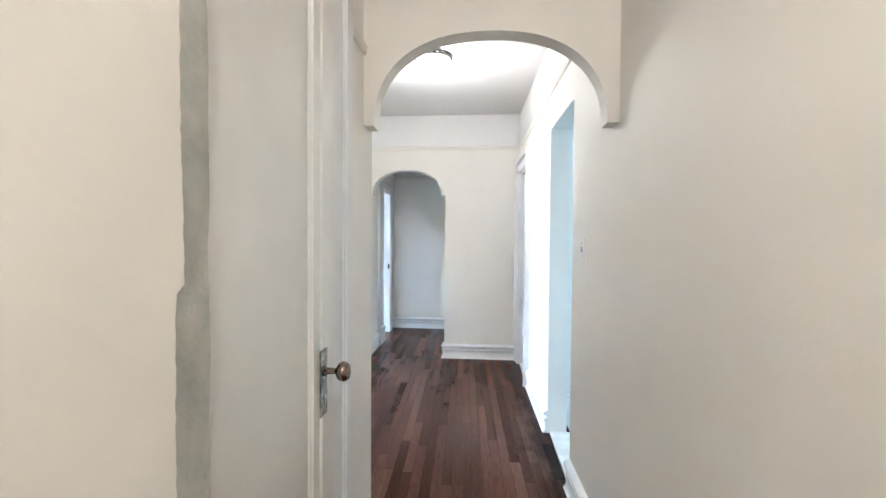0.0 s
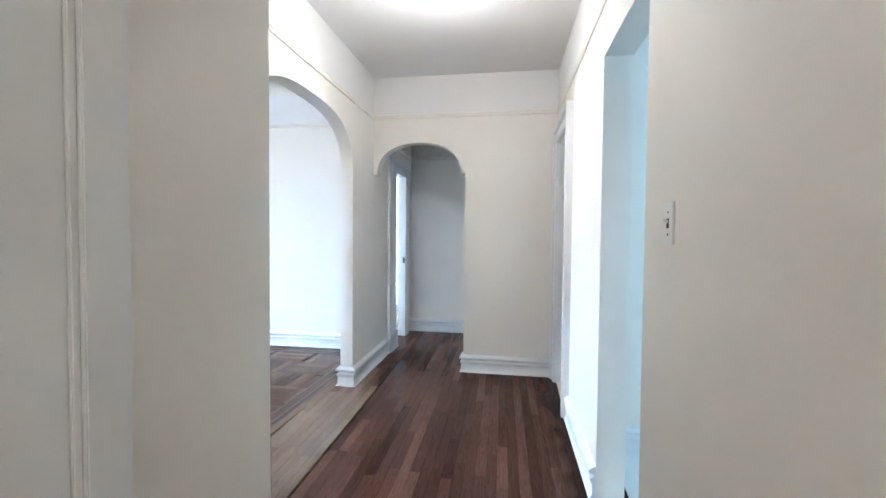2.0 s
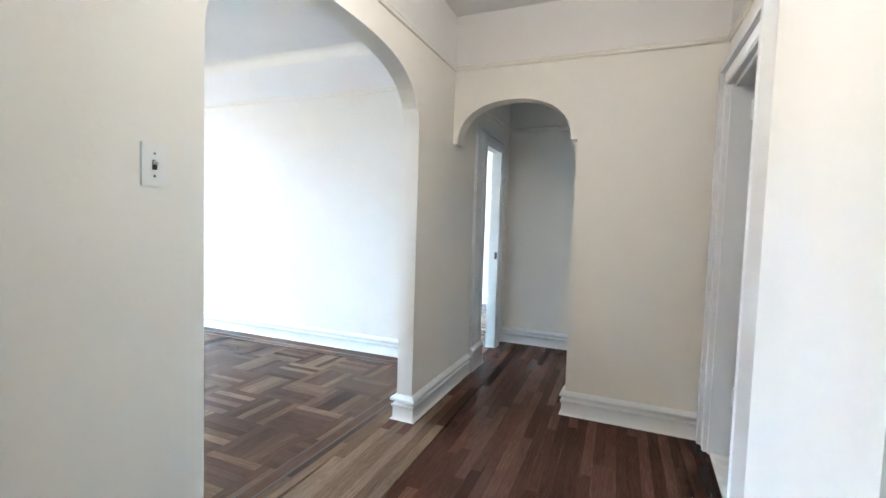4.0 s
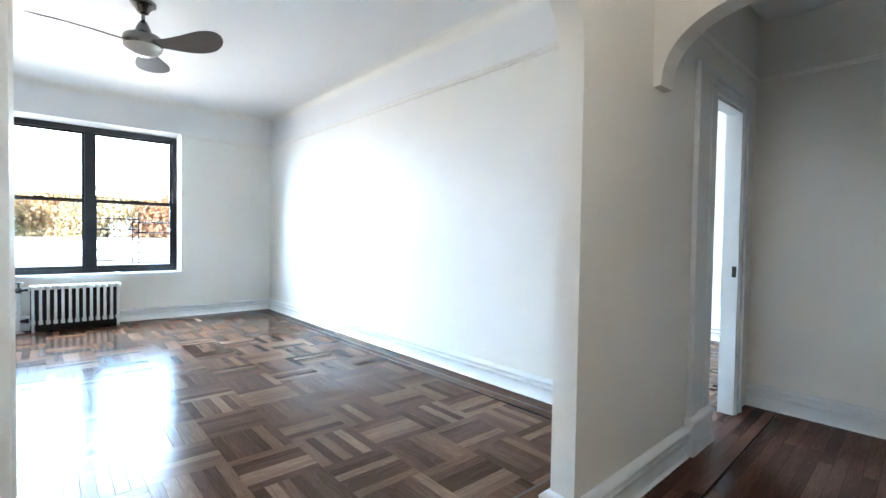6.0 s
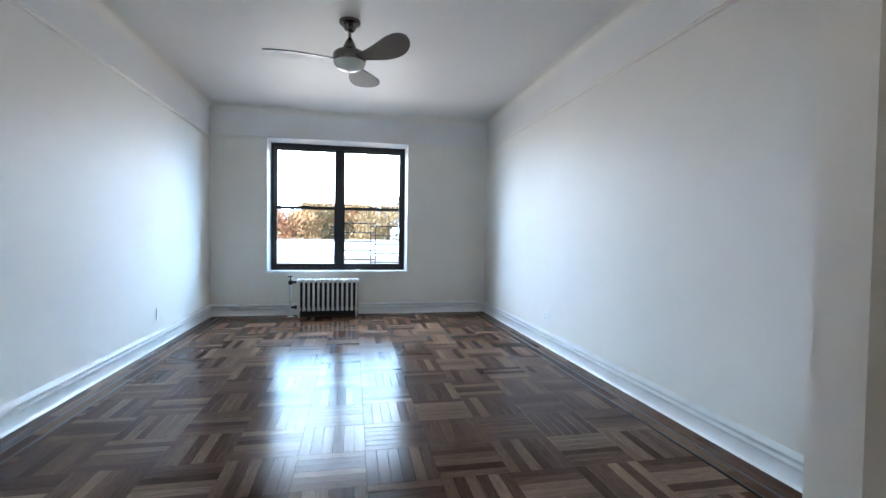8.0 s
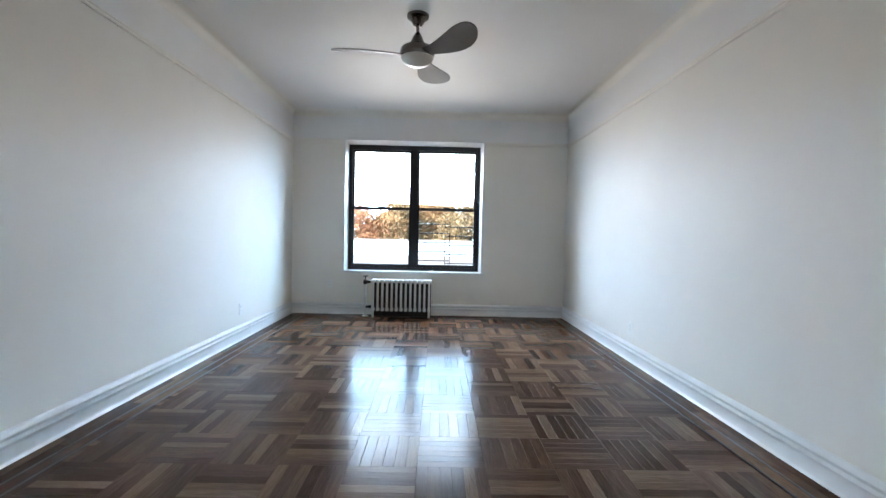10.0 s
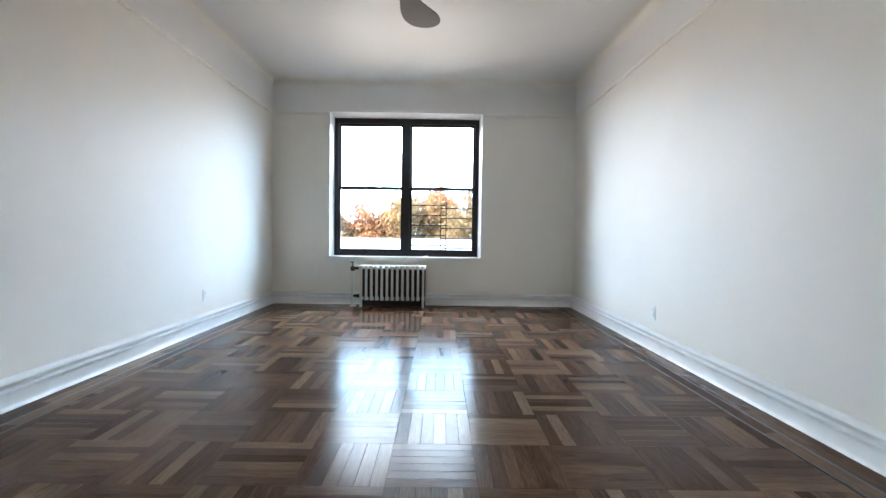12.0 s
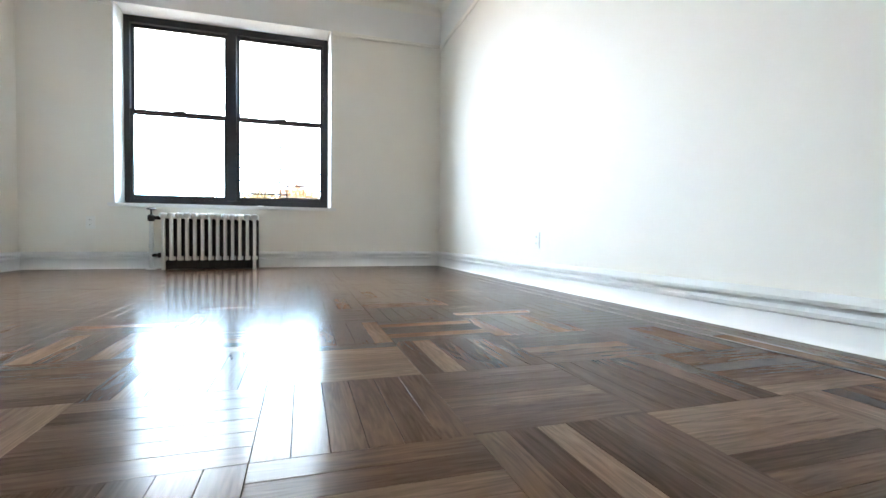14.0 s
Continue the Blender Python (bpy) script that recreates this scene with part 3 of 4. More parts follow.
turned(bm, [(0.05, 0), (0.046, 0.012), (0.03, 0.022), (0.005, 0.026)], at=(GX - 0.05 + 0.09, 0.27, WZ0 + 0.003), steps=20)
part("sill_vent", bm, PLASTIC, win, "small white rounded stop on the sill", smooth=True)
bm = bmesh.new()
WO = (WY1 - WY0) / 2
box(bm, GX - 0.02, 0.0, -WO + 0.001, WO - 0.001, WZ0, WZ0 + 0.014)
box(bm, 0.0, 0.035, -WO - 0.05, WO + 0.05, WZ0 - 0.018, WZ0 + 0.014)
sill = part("window_sill", bm, TRIM, win, "white painted window sill", bevel=0.004)
bm = bmesh.new()
for sg in (-1, 1):
    prism(bm, [(-0.001, sg * (WO - 0.001)), (GX - 0.09, sg * (WO - 0.001)), (GX - 0.09, sg * WH), (GX, sg * WH)], lambda u, w, a: (u, w, a), WZ0 + 0.014, WZ1 - 0.001)
prism(bm, [(-0.001, WZ1 - 0.001), (GX - 0.09, WZ1 - 0.001), (GX - 0.09, FZ1), (GX, FZ1)], lambda u, w, a: (u, a, w), -WH, WH)
box(bm, -0.001, 0.004, -WO - 0.012, -WO, WZ0 + 0.02, WZ1 + 0.012)
box(bm, -0.001, 0.004, WO, WO + 0.012, WZ0 + 0.02, WZ1 + 0.012)
box(bm, -0.001, 0.004, -WO, WO, WZ1, WZ1 + 0.012)
part("reveal", bm, TRIM, win, "glossy white reveal splayed towards the room")

# ---- window guard outside the lower sash ----
guard = thing("window_guard", "thin dark metal child guard with overlapping bars outside the sash", "window guard", at=(LX0 + GX - 0.13, (WY0 + WY1) / 2, 0))
for k in range(5):
    z = 0.76 + 0.134 * k
    bm = bmesh.new()
    turned(bm, [(0.008, 0), (0.008, 0.50)], steps=8, m=pose(0, 0.03, z, -90, 0, 0))
    part("rail", bm, DARK, guard, smooth=True)
    bm = bmesh.new()
    turned(bm, [(0.008, 0), (0.008, 0.46)], steps=8, m=pose(0.012, 0.455, z - 0.037, -90, 0, 0))
    part("rail", bm, DARK, guard, smooth=True)
for y in (0.455, 0.525):
    bm = bmesh.new()
    box(bm, 0.004, 0.014, y - 0.006, y + 0.006, FZ0, 1.34)
    part("upright", bm, DARK, guard)

# ---- radiator ----
rad = thing("radiator", "white painted cast iron radiator with slim tubes under the window", "radiator", at=(-7.03, 3.725, 0))
RW, RH, N = 0.765, 0.52, 13
for k in range(N):
    y = RW * k / (N - 1)
    end = k in (0, N - 1)
    bm = bmesh.new()
    pitch = RW / (N - 1)
    for x in (0.075,):
        w, d = (0.0105, 0.022)
        prism(bm, [(x - d, y - w), (x - d + 0.008, y - w - 0.003), (x + d - 0.008, y - w - 0.003), (x + d, y - w), (x + d, y + w), (x + d - 0.008, y + w + 0.003), (x - d + 0.008, y + w + 0.003), (x - d, y + w)],
              lambda u, v, a: (u, v, a), 0.0 if end else 0.085, RH - 0.045)
    turned(bm, [(0.006, 0), (0.026, 0.004), (0.031, 0.016), (0.031, 0.032), (0.026, 0.046), (0.006, 0.05)], at=(0.075, y, RH - 0.05), steps=14)
    box(bm, -0.075, 0.075, y - 0.028, y + 0.028, RH - 0.048, RH - 0.006)
    box(bm, 0.0, 0.075, y - 0.02, y + 0.02, 0.085, 0.12)
    part("section", bm, IRON, rad, smooth=True, bevel=0.002)
    bm = bmesh.new()
    box(bm, -0.097, -0.03, y - 0.024, y + 0.024, 0.0 if end else 0.085, RH - 0.05)
    part("rear_tube", bm, DARK, rad, "dark rear of the section", bevel=0.006)
# added sheet whose black stands for the unlit gap behind and below the tubes
bm = bmesh.new()
box(bm, -0.028, -0.022, 0.02, RW - 0.02, 0.003, RH - 0.06)
part("gap_shade", bm, DARK, rad, "dark sheet standing in for the shade behind the tubes")
bm = bmesh.new()
turned(bm, [(0.017, 0.0), (0.017, 0.20), (0.022, 0.205), (0.022, 0.235), (0.017, 0.24), (0.017, 0.45)], at=(0, -0.115, 0.0), steps=16)
part("riser_pipe", bm, IRON, rad, "white painted steam pipe", smooth=True)
bm = bmesh.new()
turned(bm, [(0.02, 0), (0.03, 0.012), (0.03, 0.05), (0.02, 0.06), (0.008, 0.065), (0.008, 0.105)], at=(0, -0.115, 0.44), steps=16)
turned(bm, [(0.018, 0), (0.018, 0.075)], steps=14, m=pose(0, -0.115, 0.475, -90, 0, 0))
part("valve", bm, DARK, rad, "dark bronze steam valve", smooth=True)
bm = bmesh.new()
turned(bm, [(0.01, 0), (0.034, 0.003), (0.038, 0.009), (0.034, 0.015), (0.01, 0.018)], at=(0, -0.115, 0.545), steps=20)
part("handwheel", bm, DARK, rad, smooth=True)
bm = bmesh.new()
turned(bm, [(0.016, 0), (0.016, 0.05), (0.024, 0.055), (0.024, 0.08)], steps=14, m=pose(0, -0.115, 0.13, -90, 0, 0))
part("air_vent", bm, DARK, rad, smooth=True)
bm = bmesh.new()
turned(bm, [(0.045, 0), (0.043, 0.006), (0.02, 0.012)], at=(0, -0.115, 0.0), steps=20)
part("floor_flange", bm, IRON, rad, smooth=True)

# ---- ceiling fan ----
FX, FY = -4.37, 4.398
fan = thing("ceiling_fan", "brushed nickel ceiling fan with three dark leaf-shaped blades, at rest", "ceiling fan", at=(FX, FY, LZ))
bm = bmesh.new()
turned(bm, [(0.02, -0.085), (0.036, -0.08), (0.056, -0.045), (0.07, -0.028), (0.084, -0.022), (0.086, -0.001), (0.02, 0)], steps=36)
part("canopy", bm, NICKEL, fan, smooth=True)
bm = bmesh.new()
turned(bm, [(0.013, -0.16), (0.013, -0.08)], steps=16)
part("downrod", bm, NICKEL, fan, smooth=True)
bm = bmesh.new()
turned(bm, [(0.02, -0.33), (0.125, -0.33), (0.135, -0.30), (0.13, -0.265), (0.115, -0.25), (0.085, -0.235), (0.06, -0.225), (0.035, -0.165), (0.02, -0.14), (0.015, -0.135)], steps=40)
part("motor_housing", bm, NICKEL, fan, smooth=True)
bm = bmesh.new()
turned(bm, [(0.008, -0.40), (0.05, -0.395), (0.09, -0.378), (0.118, -0.352), (0.128, -0.331), (0.12, -0.33)], steps=40)
part("light_bowl", bm, SHADE, fan, "opal white glass bowl, unlit", smooth=True)


def blade(angle):
    """A broad petal, twisted a little, thin but solid."""
    bm = bmesh.new()
    top, bot = [], []
    n, R0, R1 = 26, 0.09, 0.665
    for i in range(n + 1):
        t = 1 - (1 - i / n) ** 1.6
        r = R0 + (R1 - R0) * t
        w = 0.05 + 0.082 * math.sin(math.pi / 2 * min(1, t / 0.66)) ** 1.5
        if t > 0.66:
            w = 0.132 * math.sqrt(max(0.0, 1 - ((t - 0.66) / 0.34) ** 2)) + 0.002
        c = 0.05 * math.sin(math.pi * t)
        tilt = radians(15)
        row_t, row_b = [], []
        for j in range(7):
            s = (j / 6 - 0.5) * 2 * w * 0.8 + c
            z = -0.31 - s * math.sin(tilt) + 0.008 * t
            row_t.append(bm.verts.new((r, s * math.cos(tilt), z + 0.004)))
            row_b.append(bm.verts.new((r, s * math.cos(tilt), z - 0.004)))
        top.append(row_t)
        bot.append(row_b)
    for i in range(n):
        for j in range(6):
            bm.faces.new((top[i][j], top[i + 1][j], top[i + 1][j + 1], top[i][j + 1]))
            bm.faces.new((bot[i][j], bot[i][j + 1], bot[i + 1][j + 1], bot[i + 1][j]))
        for j in (0, 6):
            bm.faces.new((top[i][j], bot[i][j], bot[i + 1][j], top[i + 1][j]))
    for i in (0, n):
        for j in range(6):
            bm.faces.new((top[i][j], top[i][j + 1], bot[i][j + 1], bot[i][j]))
    ob = part("blade", bm, BLADE, fan, "dark brown leaf-shaped blade", smooth=True)
    ob.rotation_euler = (0, 0, radians(angle))


for a in (-86, 37, 159):
    blade(a)

# ---- hall ceiling lamp and smoke detector ----
lamp = thing("ceiling_lamp", "small round flush ceiling lamp, lit, with a nickel rim", "ceiling lamp", at=(-0.288, 4.23, HZ))
bm = bmesh.new()
turned(bm, [(0.02, 0), (0.135, -0.0005), (0.14, -0.02), (0.13, -0.03), (0.12, -0.03)][::-1], steps=40)
part("rim", bm, NICKEL, lamp, smooth=True)
bm = bmesh.new()
turned(bm, [(0.01, -0.085), (0.06, -0.078), (0.10, -0.058), (0.122, -0.03), (0.118, -0.02)], steps=40)
bowl = part("bowl", bm, LAMP_GLASS, lamp, "glowing opal glass bowl", smooth=True)
bowl.visible_shadow = False
det = thing("smoke_detector", "round white plastic smoke detector on the ceiling", "smoke detector", at=(0.147, 4.553, HZ))
bm = bmesh.new()
turned(bm, [(0.03, -0.045), (0.042, -0.042), (0.05, -0.025), (0.062, -0.018), (0.064, 0), (0.02, 0)], steps=32)
part("housing", bm, PLASTIC, det, smooth=True)

# ---- switches and outlets ----


def wall_plate(name, label, category, group, place, turn, outlet):
    """A plate in the plane facing local -y."""
    ob = thing(name, label, category, group, at=place, turn=turn)
    bm = bmesh.new()
    box(bm, -0.036, 0.036, -0.006, 0, -0.058, 0.058)
    part("plate", bm, PLASTIC, ob, bevel=0.002)
    if outlet:
        for z in (-0.02, 0.02):
            bm = bmesh.new()
            turned(bm, [(0.017, 0), (0.0165, 0.002)], steps=24, m=pose(0, -0.006, z, 90, 0, 0))
            sock = part("socket", bm, PLASTIC, ob, smooth=True)
            bm = bmesh.new()
            for x in (-0.006, 0.006):
                box(bm, x - 0.001, x + 0.001, -0.0088, -0.008, z - 0.001, z + 0.008)
            part("slots", bm, SLOT, sock)
    else:
        bm = bmesh.new()
        box(bm, -0.006, 0.006, -0.008, -0.006, -0.013, 0.013)
        part("slot", bm, SLOT, ob)
        bm = bmesh.new()
        prism(bm, [(-0.007, 0.0), (-0.007, 0.009), (-0.019, 0.013), (-0.019, 0.006)], lambda u, w, a: (a, u, w), -0.0045, 0.0045)
        part("toggle", bm, PLASTIC, ob)
        for z in (-0.03, 0.03):
            bm = bmesh.new()
            turned(bm, [(0.0032, 0), (0.003, 0.0012)], steps=12, m=pose(0, -0.006, z, 90, 0, 0))
            part("screw", bm, NICKEL, ob)
    return ob


wall_plate("light_switch", "white toggle light switch on the hall wall beside the kitchen opening", "light switch", "light switches", (rx(3.07), 3.07, 1.288), 270 + 1.75, False)
wall_plate("light_switch", "white toggle light switch on the wall beside the wide arch", "light switch", "light switches", (lx(3.64), 3.64, 1.369), 90, False)
wall_plate("wall_outlet", "white double outlet low on the long plain wall", "outlet", "wall outlets", (-5.0, ny(-5.0), 0.302), 0, True)
wall_plate("wall_outlet", "white double outlet low on the wall facing the other outlet", "outlet", "wall outlets", (-5.53, LY0, 0.32), 180, True)
wall_plate("wall_outlet", "white double outlet beside the radiator", "outlet", "wall outlets", (LX0, 3.08, 0.425), 90, True)

# ---- strike plate on the passage door's jamb ----
ob = thing("strike_plate", "dark metal strike plate let into the white jamb", "strike plate", at=(-1.235, P1 - 0.02, 0.93))
bm = bmesh.new()
box(bm, -0.012, 0.012, -0.002, 0, -0.035, 0.035)
part("plate", bm, DARK, ob)

# ---- outside ----
bm = bmesh.new()
box(bm, -330, -329, -900, 900, -12, 480)
structure("backdrop_sky", bm, SKY_GLOW, "bright hazy blue-white sky beyond the roofs")
bm = bmesh.new()
box(bm, -2500, 2500, -2500, 2500, -12.2, -12)
tagged(structure("ground", bm, GROUND, "distant ground far below"), category="")
roof = thing("apartment_building", "low building opposite with a pale flat roof and parapet", "building", at=(-44, 4, -12))
bm = bmesh.new()
box(bm, -30, 26, -60, 70, 0, 11.9)
part("wall", bm, FACADE, roof)
bm = bmesh.new()
box(bm, -30.1, 26.1, -60.1, 70.1, 11.9, 12.1)
for x0, x1, y0, y1 in ((-30.1, -29.8, -60.1, 70.1), (25.8, 26.1, -60.1, 70.1), (-29.8, 25.8, -60.1, -59.8), (-29.8, 25.8, 69.8, 70.1)):
    box(bm, x0, x1, y0, y1, 12.1, 12.35)
part("roof", bm, ROOF, roof)


def tree(x, y, h, seed):
    """A tapered trunk with limbs and a crown of leaf clumps."""
    r = random.Random(seed)
    ob = thing("tree", "broad autumn tree with thinning orange and yellow leaves" if seed % 2 else "tall autumn tree with yellow and olive leaves", "tree", "trees beyond the roof", at=(x, y, -12))
    bm = bmesh.new()
    turned(bm, [(0.4, 0), (0.3, h * 0.3), (0.15, h * 0.7), (0.03, h * 0.95)], steps=10)
    limbs = []
    for k in range(14):
        z = h * r.uniform(0.3, 0.75)
        a, tilt, ln = r.uniform(0, 360), r.uniform(35, 65), h * r.uniform(0.2, 0.36)
        mm = pose(0, 0, z, 0, 0, a) @ pose(0, 0, 0, 0, tilt, 0)
        turned(bm, [(0.12, 0), (0.07, ln * 0.5), (0.02, ln)], steps=6, m=mm)
        limbs.append(mm @ Vector((0, 0, ln)))
        limbs.append(mm @ Vector((0, 0, ln * 0.7)))
    limbs += [Vector((0, 0, h * q)) for q in (0.8, 0.9, 0.97)]
    part("trunk", bm, BARK, ob, smooth=True)
    verts, faces = [], []
    for c in limbs:
        for _ in range(260):
            p = c + Vector((r.gauss(0, 1.2), r.gauss(0, 1.2), r.gauss(0, 0.9)))
            q = Euler((r.uniform(0, 6), r.uniform(0, 6), r.uniform(0, 6))).to_matrix()
            s = r.uniform(0.2, 0.36)
            i = len(verts)
            verts += [p + q @ Vector(v) * s for v in ((-1, 0, 0), (0, -0.6, 0.2), (1, 0, 0), (0, 0.6, 0.2))]
            faces.append((i, i + 1, i + 2, i + 3))
    me = bpy.data.meshes.new("crown")
    me.from_pydata(verts, [], faces)
    me.materials.append(LEAVES[seed % 3])
    crown = new("crown", me)
    crown.parent = ob
    tagged(crown, kind="stuff")


rt = random.Random(11)
for k in range(26):
    tree(-84 - rt.uniform(0, 16), -52 + k * 4.6 + rt.uniform(-1.6, 1.6), rt.uniform(16.0, 19.0) + (3.5 if k > 10 else 0), k)

# ---- parquet of the living room ----


def strip(name, ln, w, mat, h=0.016, gap=0.0003, ch=0.0005):
    """One floor strip lying along x, its top at z = 0, edges eased; u runs along the grain in metres."""
    bm = bmesh.new()
    a, b = ln / 2 - gap, w / 2 - gap
    lo = [bm.verts.new(p) for p in ((-a, -b, -h), (a, -b, -h), (a, b, -h), (-a, b, -h))]
    mid = [bm.verts.new(p) for p in ((-a, -b, -ch), (a, -b, -ch), (a, b, -ch), (-a, b, -ch))]
    hi = [bm.verts.new(p) for p in ((-a + ch, -b + ch, 0), (a - ch, -b + ch, 0), (a - ch, b - ch, 0), (-a + ch, b - ch, 0))]
    bm.faces.new(hi)
    for r, s in ((lo, mid), (mid, hi)):
        for k in range(4):
            bm.faces.new((r[k], r[(k + 1) % 4], s[(k + 1) % 4], s[k]))
    uv = bm.loops.layers.uv.new("UVMap")
    for f in bm.faces:
        for lp in f.loops:
            lp[uv].uv = (lp.vert.co.x, lp.vert.co.y)
    me = bpy.data.meshes.new(name)
    bm.to_mesh(me)
    bm.free()
    me.materials.append(mat)
    return me


def joined(name, mesh_list, places, mat, parent, label=""):
    """Many strips in one mesh: (mesh number, x, y, turned) each."""
    verts, faces, uvs = [], [], []
    rj = random.Random(len(places))
    for k, x, y, turn in places:
        me = mesh_list[k]
        a, b = rj.uniform(-0.0025, 0.0025), rj.uniform(-0.005, 0.005)
        base = len(verts)
        for v in me.vertices:
            p = v.co
            verts.append((x - p.y, y + p.x, p.z + a * p.x + b * p.y) if turn else (x + p.x, y + p.y, p.z + a * p.x + b * p.y))
        for f in me.polygons:
            faces.append([base + i for i in f.vertices])
            for li in f.loop_indices:
                uvs.append(me.uv_layers[0].data[li].uv[:])
    me = bpy.data.meshes.new(name)
    me.from_pydata(verts, [], faces)
    layer = me.uv_layers.new(name="UVMap")
    for i, c in enumerate(uvs):
        layer.data[i].uv = c
    me.materials.append(mat)
    ob = new(name, me)
    ob.parent = parent
    return tagged(ob, label=label, kind="stuff")


def lay(name, meshes, places, parent):
    """Strips one by one, each seated a hair off level."""
    rl = random.Random(len(places))
    for k, x, y, turn, *askew in places:
        ob = new(name, meshes[k])
        ob.location, ob.rotation_euler, ob.parent = (x, y, 0), (rl.uniform(-0.005, 0.005), rl.uniform(-0.001, 0.001), radians(90 * turn + sum(askew))), parent


floor_l = tagged(new("floor_parquet"), label="varnished oak parquet of square blocks with a dark inlaid border", kind="structure")
BLOCK, NS = 0.338, 6
PX0, PX1, PY0, PY1 = LX0 + 0.24, -1.515, LY0 + 0.24, LY1 - 0.20
OX, OY = -3.288, 5.185
std = strip("parquet_strip", BLOCK, BLOCK / NS, OAK)
near, far = [], []
i0, i1 = math.floor((PX0 - OX) / BLOCK), math.ceil((PX1 - OX) / BLOCK)
j0, j1 = math.floor((PY0 - OY) / BLOCK), math.ceil((PY1 - OY) / BLOCK)
blocks = {}
for i in range(i0, i1):
    for j in range(j0, j1):
        x0, x1 = max(PX0, OX + i * BLOCK), min(PX1, OX + (i + 1) * BLOCK)
        y0, y1 = max(PY0, OY + j * BLOCK), min(PY1, OY + (j + 1) * BLOCK)
        if x1 - x0 < 0.01 or y1 - y0 < 0.01:
            continue
        turn = (i + j + 1) % 2
        full = x1 - x0 > BLOCK - 0.001 and y1 - y0 > BLOCK - 0.001
        for k in range(NS):
            w = BLOCK / NS
            if turn:
                sx = OX + i * BLOCK + (k + 0.5) * w
                sa, sb = max(x0, sx - w / 2), min(x1, sx + w / 2)
                if sb - sa < 0.008:
                    continue
                ln, ww, cx, cy = y1 - y0, sb - sa, (sa + sb) / 2, (y0 + y1) / 2
            else:
                sy = OY + j * BLOCK + (k + 0.5) * w
                sa, sb = max(y0, sy - w / 2), min(y1, sy + w / 2)
                if sb - sa < 0.008:
                    continue
                ln, ww, cx, cy = x1 - x0, sb - sa, (x0 + x1) / 2, (sa + sb) / 2
            key = (round(ln, 3), round(ww, 3))
            blocks.setdefault(key, strip("parquet_strip", key[0], key[1], OAK))
            (near if full and cx > -4.35 and cx < -2.2 and cy > 3.9 else far).append((key, cx, cy, turn))
keys = list(blocks)
near, far = [(keys.index(k), x, y, t) for k, x, y, t in near], [(keys.index(k), x, y, t) for k, x, y, t in far]
near.sort(key=lambda p: (p[1] + 3.0) ** 2 + (p[2] - 5.2) ** 2)
far += near[300:]
near = near[:300]
meshes = [blocks[k] for k in keys]
lay("parquet_strip", meshes, near, floor_l)
joined("parquet_field", meshes, far, OAK, floor_l)

# border boards: (offset from the wall, width, dark)
rb = random.Random(8)
bm_in = bmesh.new()
border, border_keys = [], {}
RING = ((0.0, 0.085, 0), (0.085, 0.06, 0), (0.145, 0.015, 1), (0.16, 0.065, 0), (0.225, 0.015, 1))
EAST = ((0.0, 0.012, 1), (0.012, 0.06, 0), (0.072, 0.014, 1), (0.086, 0.034, 0), (0.12, 0.008, 1), (0.128, 0.045, 0))


def run(axis, a, b, c, w, slope=0.0):
    """Boards end to end from a to b."""
    p = a
    while p < b - 0.02:
        q = min(b, p + rb.choice((0.6, 0.8, 1.0)))
        if b - q < 0.2:
            q = b
        key = (round(q - p, 3), w)
        if key not in border_keys:
            border_keys[key] = strip("border_strip", key[0], key[1], OAK)
        k = list(border_keys).index(key)
        m = (p + q) / 2
        border.append((k, m, c + slope * (m - LX0), 0, math.degrees(slope)) if axis == "x" else (k, c, m, 1))
        p = q


for off, w, dark_one in RING:
    b = PX1 if off > 0.14 else LX1
    for wall, sgn, slope in ((LY1, -1, 0.011), (LY0, 1, 0.0)):
        c = wall + sgn * (off + w / 2)
        if dark_one:
            prism(bm_in, [(LX0 + off, c - w / 2 + slope * off), (b, c - w / 2 + slope * (b - LX0)), (b, c + w / 2 + slope * (b - LX0)), (LX0 + off, c + w / 2 + slope * off)], lambda u, v, h: (u, v, h), -0.014, 0.0)
        else:
            run("x", LX0 + off, b, c, w, slope)
    c = LX0 + off + w / 2
    if dark_one:
        box(bm_in, c - w / 2, c + w / 2, LY0 + off + w, LY1 - off - w, -0.014, 0.0)
    else:
        run("y", LY0 + off + w, LY1 - off - w, c, w)
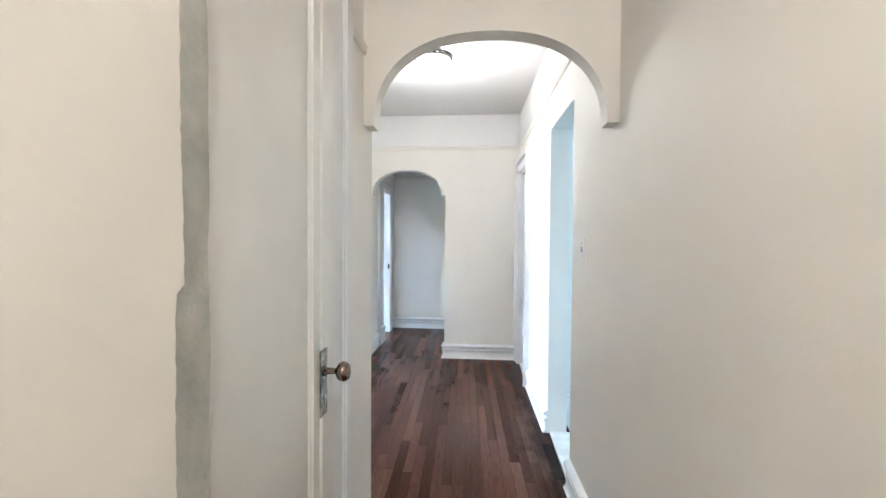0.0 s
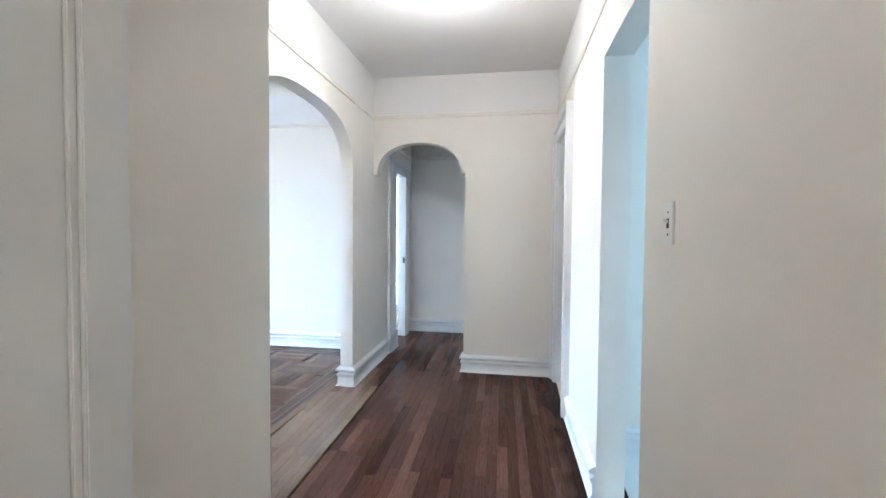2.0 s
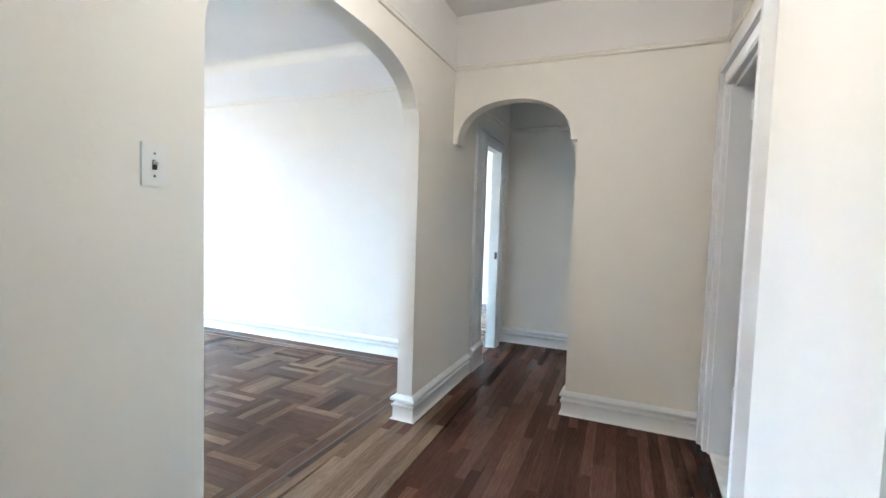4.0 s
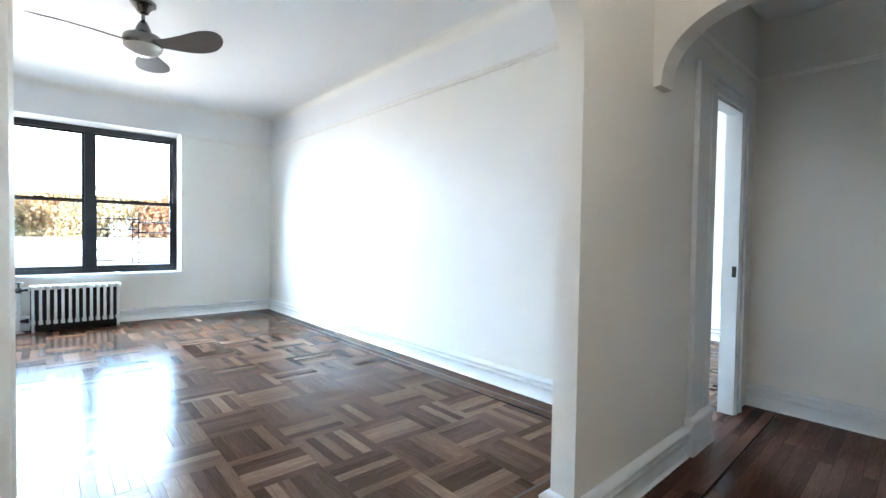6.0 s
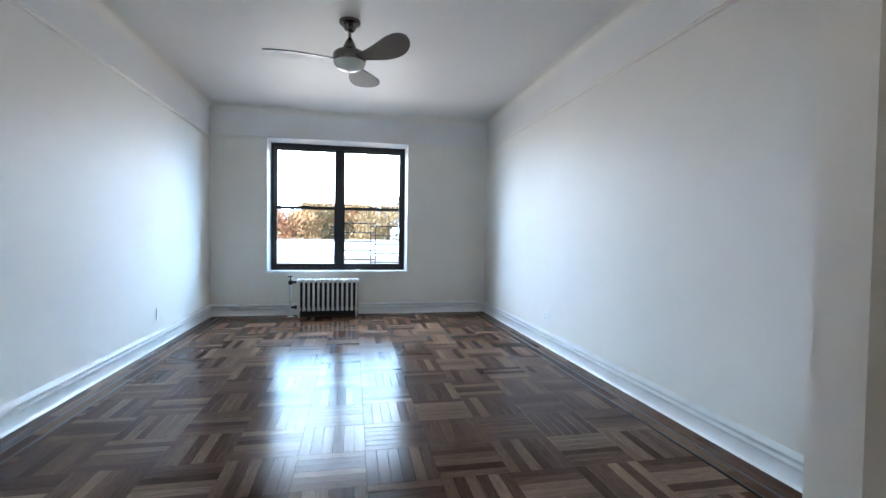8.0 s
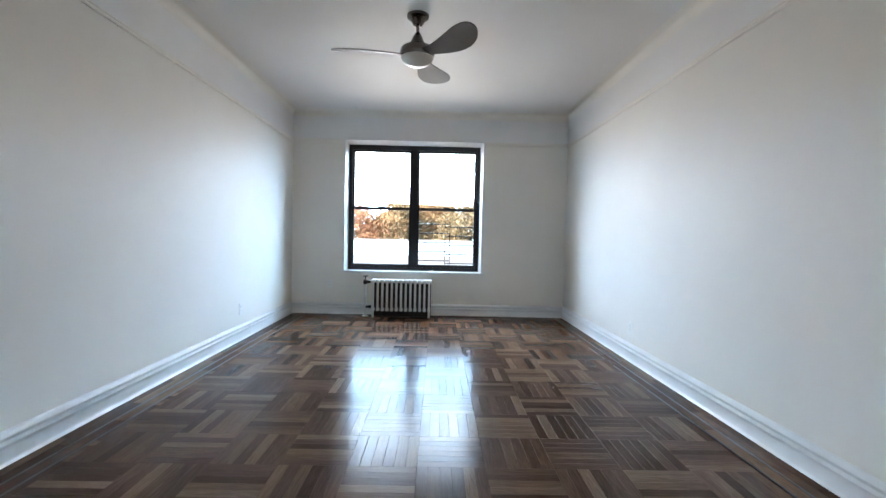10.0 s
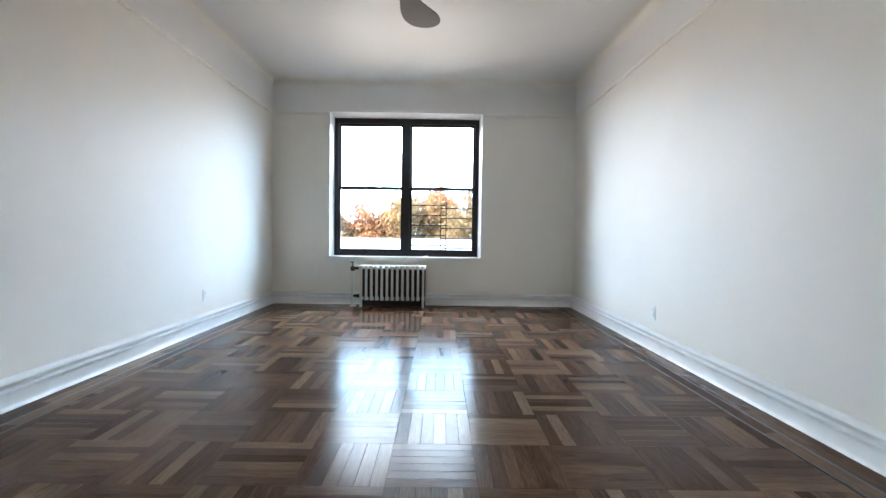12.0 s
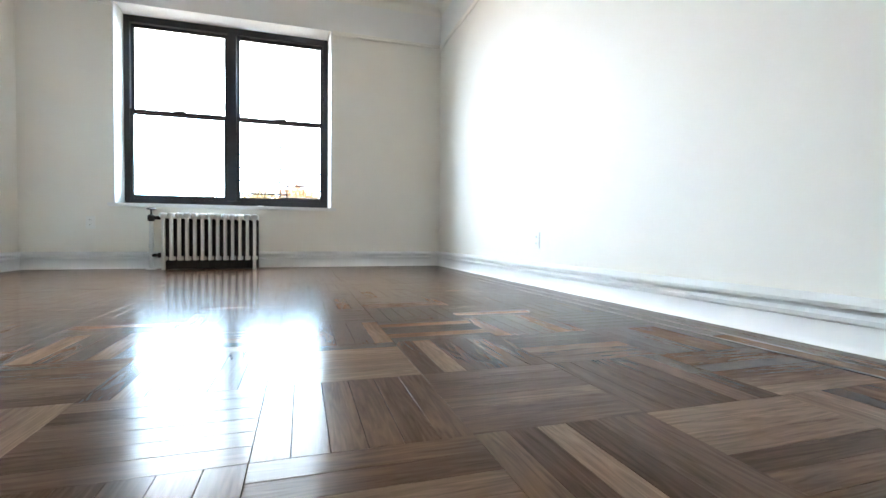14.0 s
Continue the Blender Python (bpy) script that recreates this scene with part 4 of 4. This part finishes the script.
for off, w, dark_one in EAST:
    c = PX1 + off + w / 2
    if dark_one:
        box(bm_in, c - w / 2, c + w / 2, LY0 + 0.145, LY1 - 0.09, -0.014, 0.0)
    else:
        run("y", LY0 + 0.145, LY1 - 0.09, c, w)
lay("border_strip", list(border_keys.values()), border, floor_l)
inlay = part("inlay", bm_in, INLAY, floor_l, "thin dark inlaid line")

# ---- strip floor of the hall ----
floor_h = tagged(new("floor_hall"), label="dark reddish varnished strip floor, boards along the hall", kind="structure")
floor_h.matrix_world = pose(-0.935, 4.8, 0.0015, 0, 0, 2.3) @ pose(0.935, -4.8, 0)
PW = 0.057
lens = (0.45, 0.7, 0.95, 1.2)
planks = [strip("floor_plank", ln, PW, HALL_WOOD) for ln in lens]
places = []
rp = random.Random(5)
x = -0.928
n_right = int((0.78 + 0.928) / PW) + 1
cols = [x + PW * (k + 0.5) for k in range(n_right)]
for cx in cols:
    y = -1.3 + rp.uniform(-0.9, 0)
    while y < BY + 0.2:
        k = rp.randrange(4)
        ln = lens[k]
        if cx > -0.35 or y + ln > VY - 0.1:
            places.append((k, cx, y + ln / 2, 1))
        y += ln
places.sort(key=lambda p: abs(p[2] - 3.5))
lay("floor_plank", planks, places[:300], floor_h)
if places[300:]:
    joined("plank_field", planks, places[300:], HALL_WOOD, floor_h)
threshold = [strip("threshold_plank", ln, PW, LIT_OAK) for ln in lens]
tp = []
cx = -0.94 - PW / 2
while cx > -1.35:
    y = 2.4 + rp.uniform(-0.5, 0)
    while y < BY:
        k = rp.randrange(4)
        tp.append((k, cx, y + lens[k] / 2, 1))
        y += lens[k]
    cx -= PW
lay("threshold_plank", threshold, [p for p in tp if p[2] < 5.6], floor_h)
lay("passage_plank", planks, [p for p in tp if p[2] >= 5.6], floor_h)
bed = [strip("bedroom_plank", ln, PW, OAK) for ln in lens]
bp = []
cy = LY1 + 0.28
while cy < 9.6:
    x = LX1 - 3.7
    while x < LX1 - 0.05:
        k = max(q for q in range(4) if q == 0 or x + lens[q] < HX - 0.01)
        k = rp.randint(0, k)
        if x + lens[k] < HX:
            bp.append((k, x + lens[k] / 2, cy, 0))
        x += lens[k]
    cy += PW
joined("bedroom_field", bed, bp, OAK, floor_l)
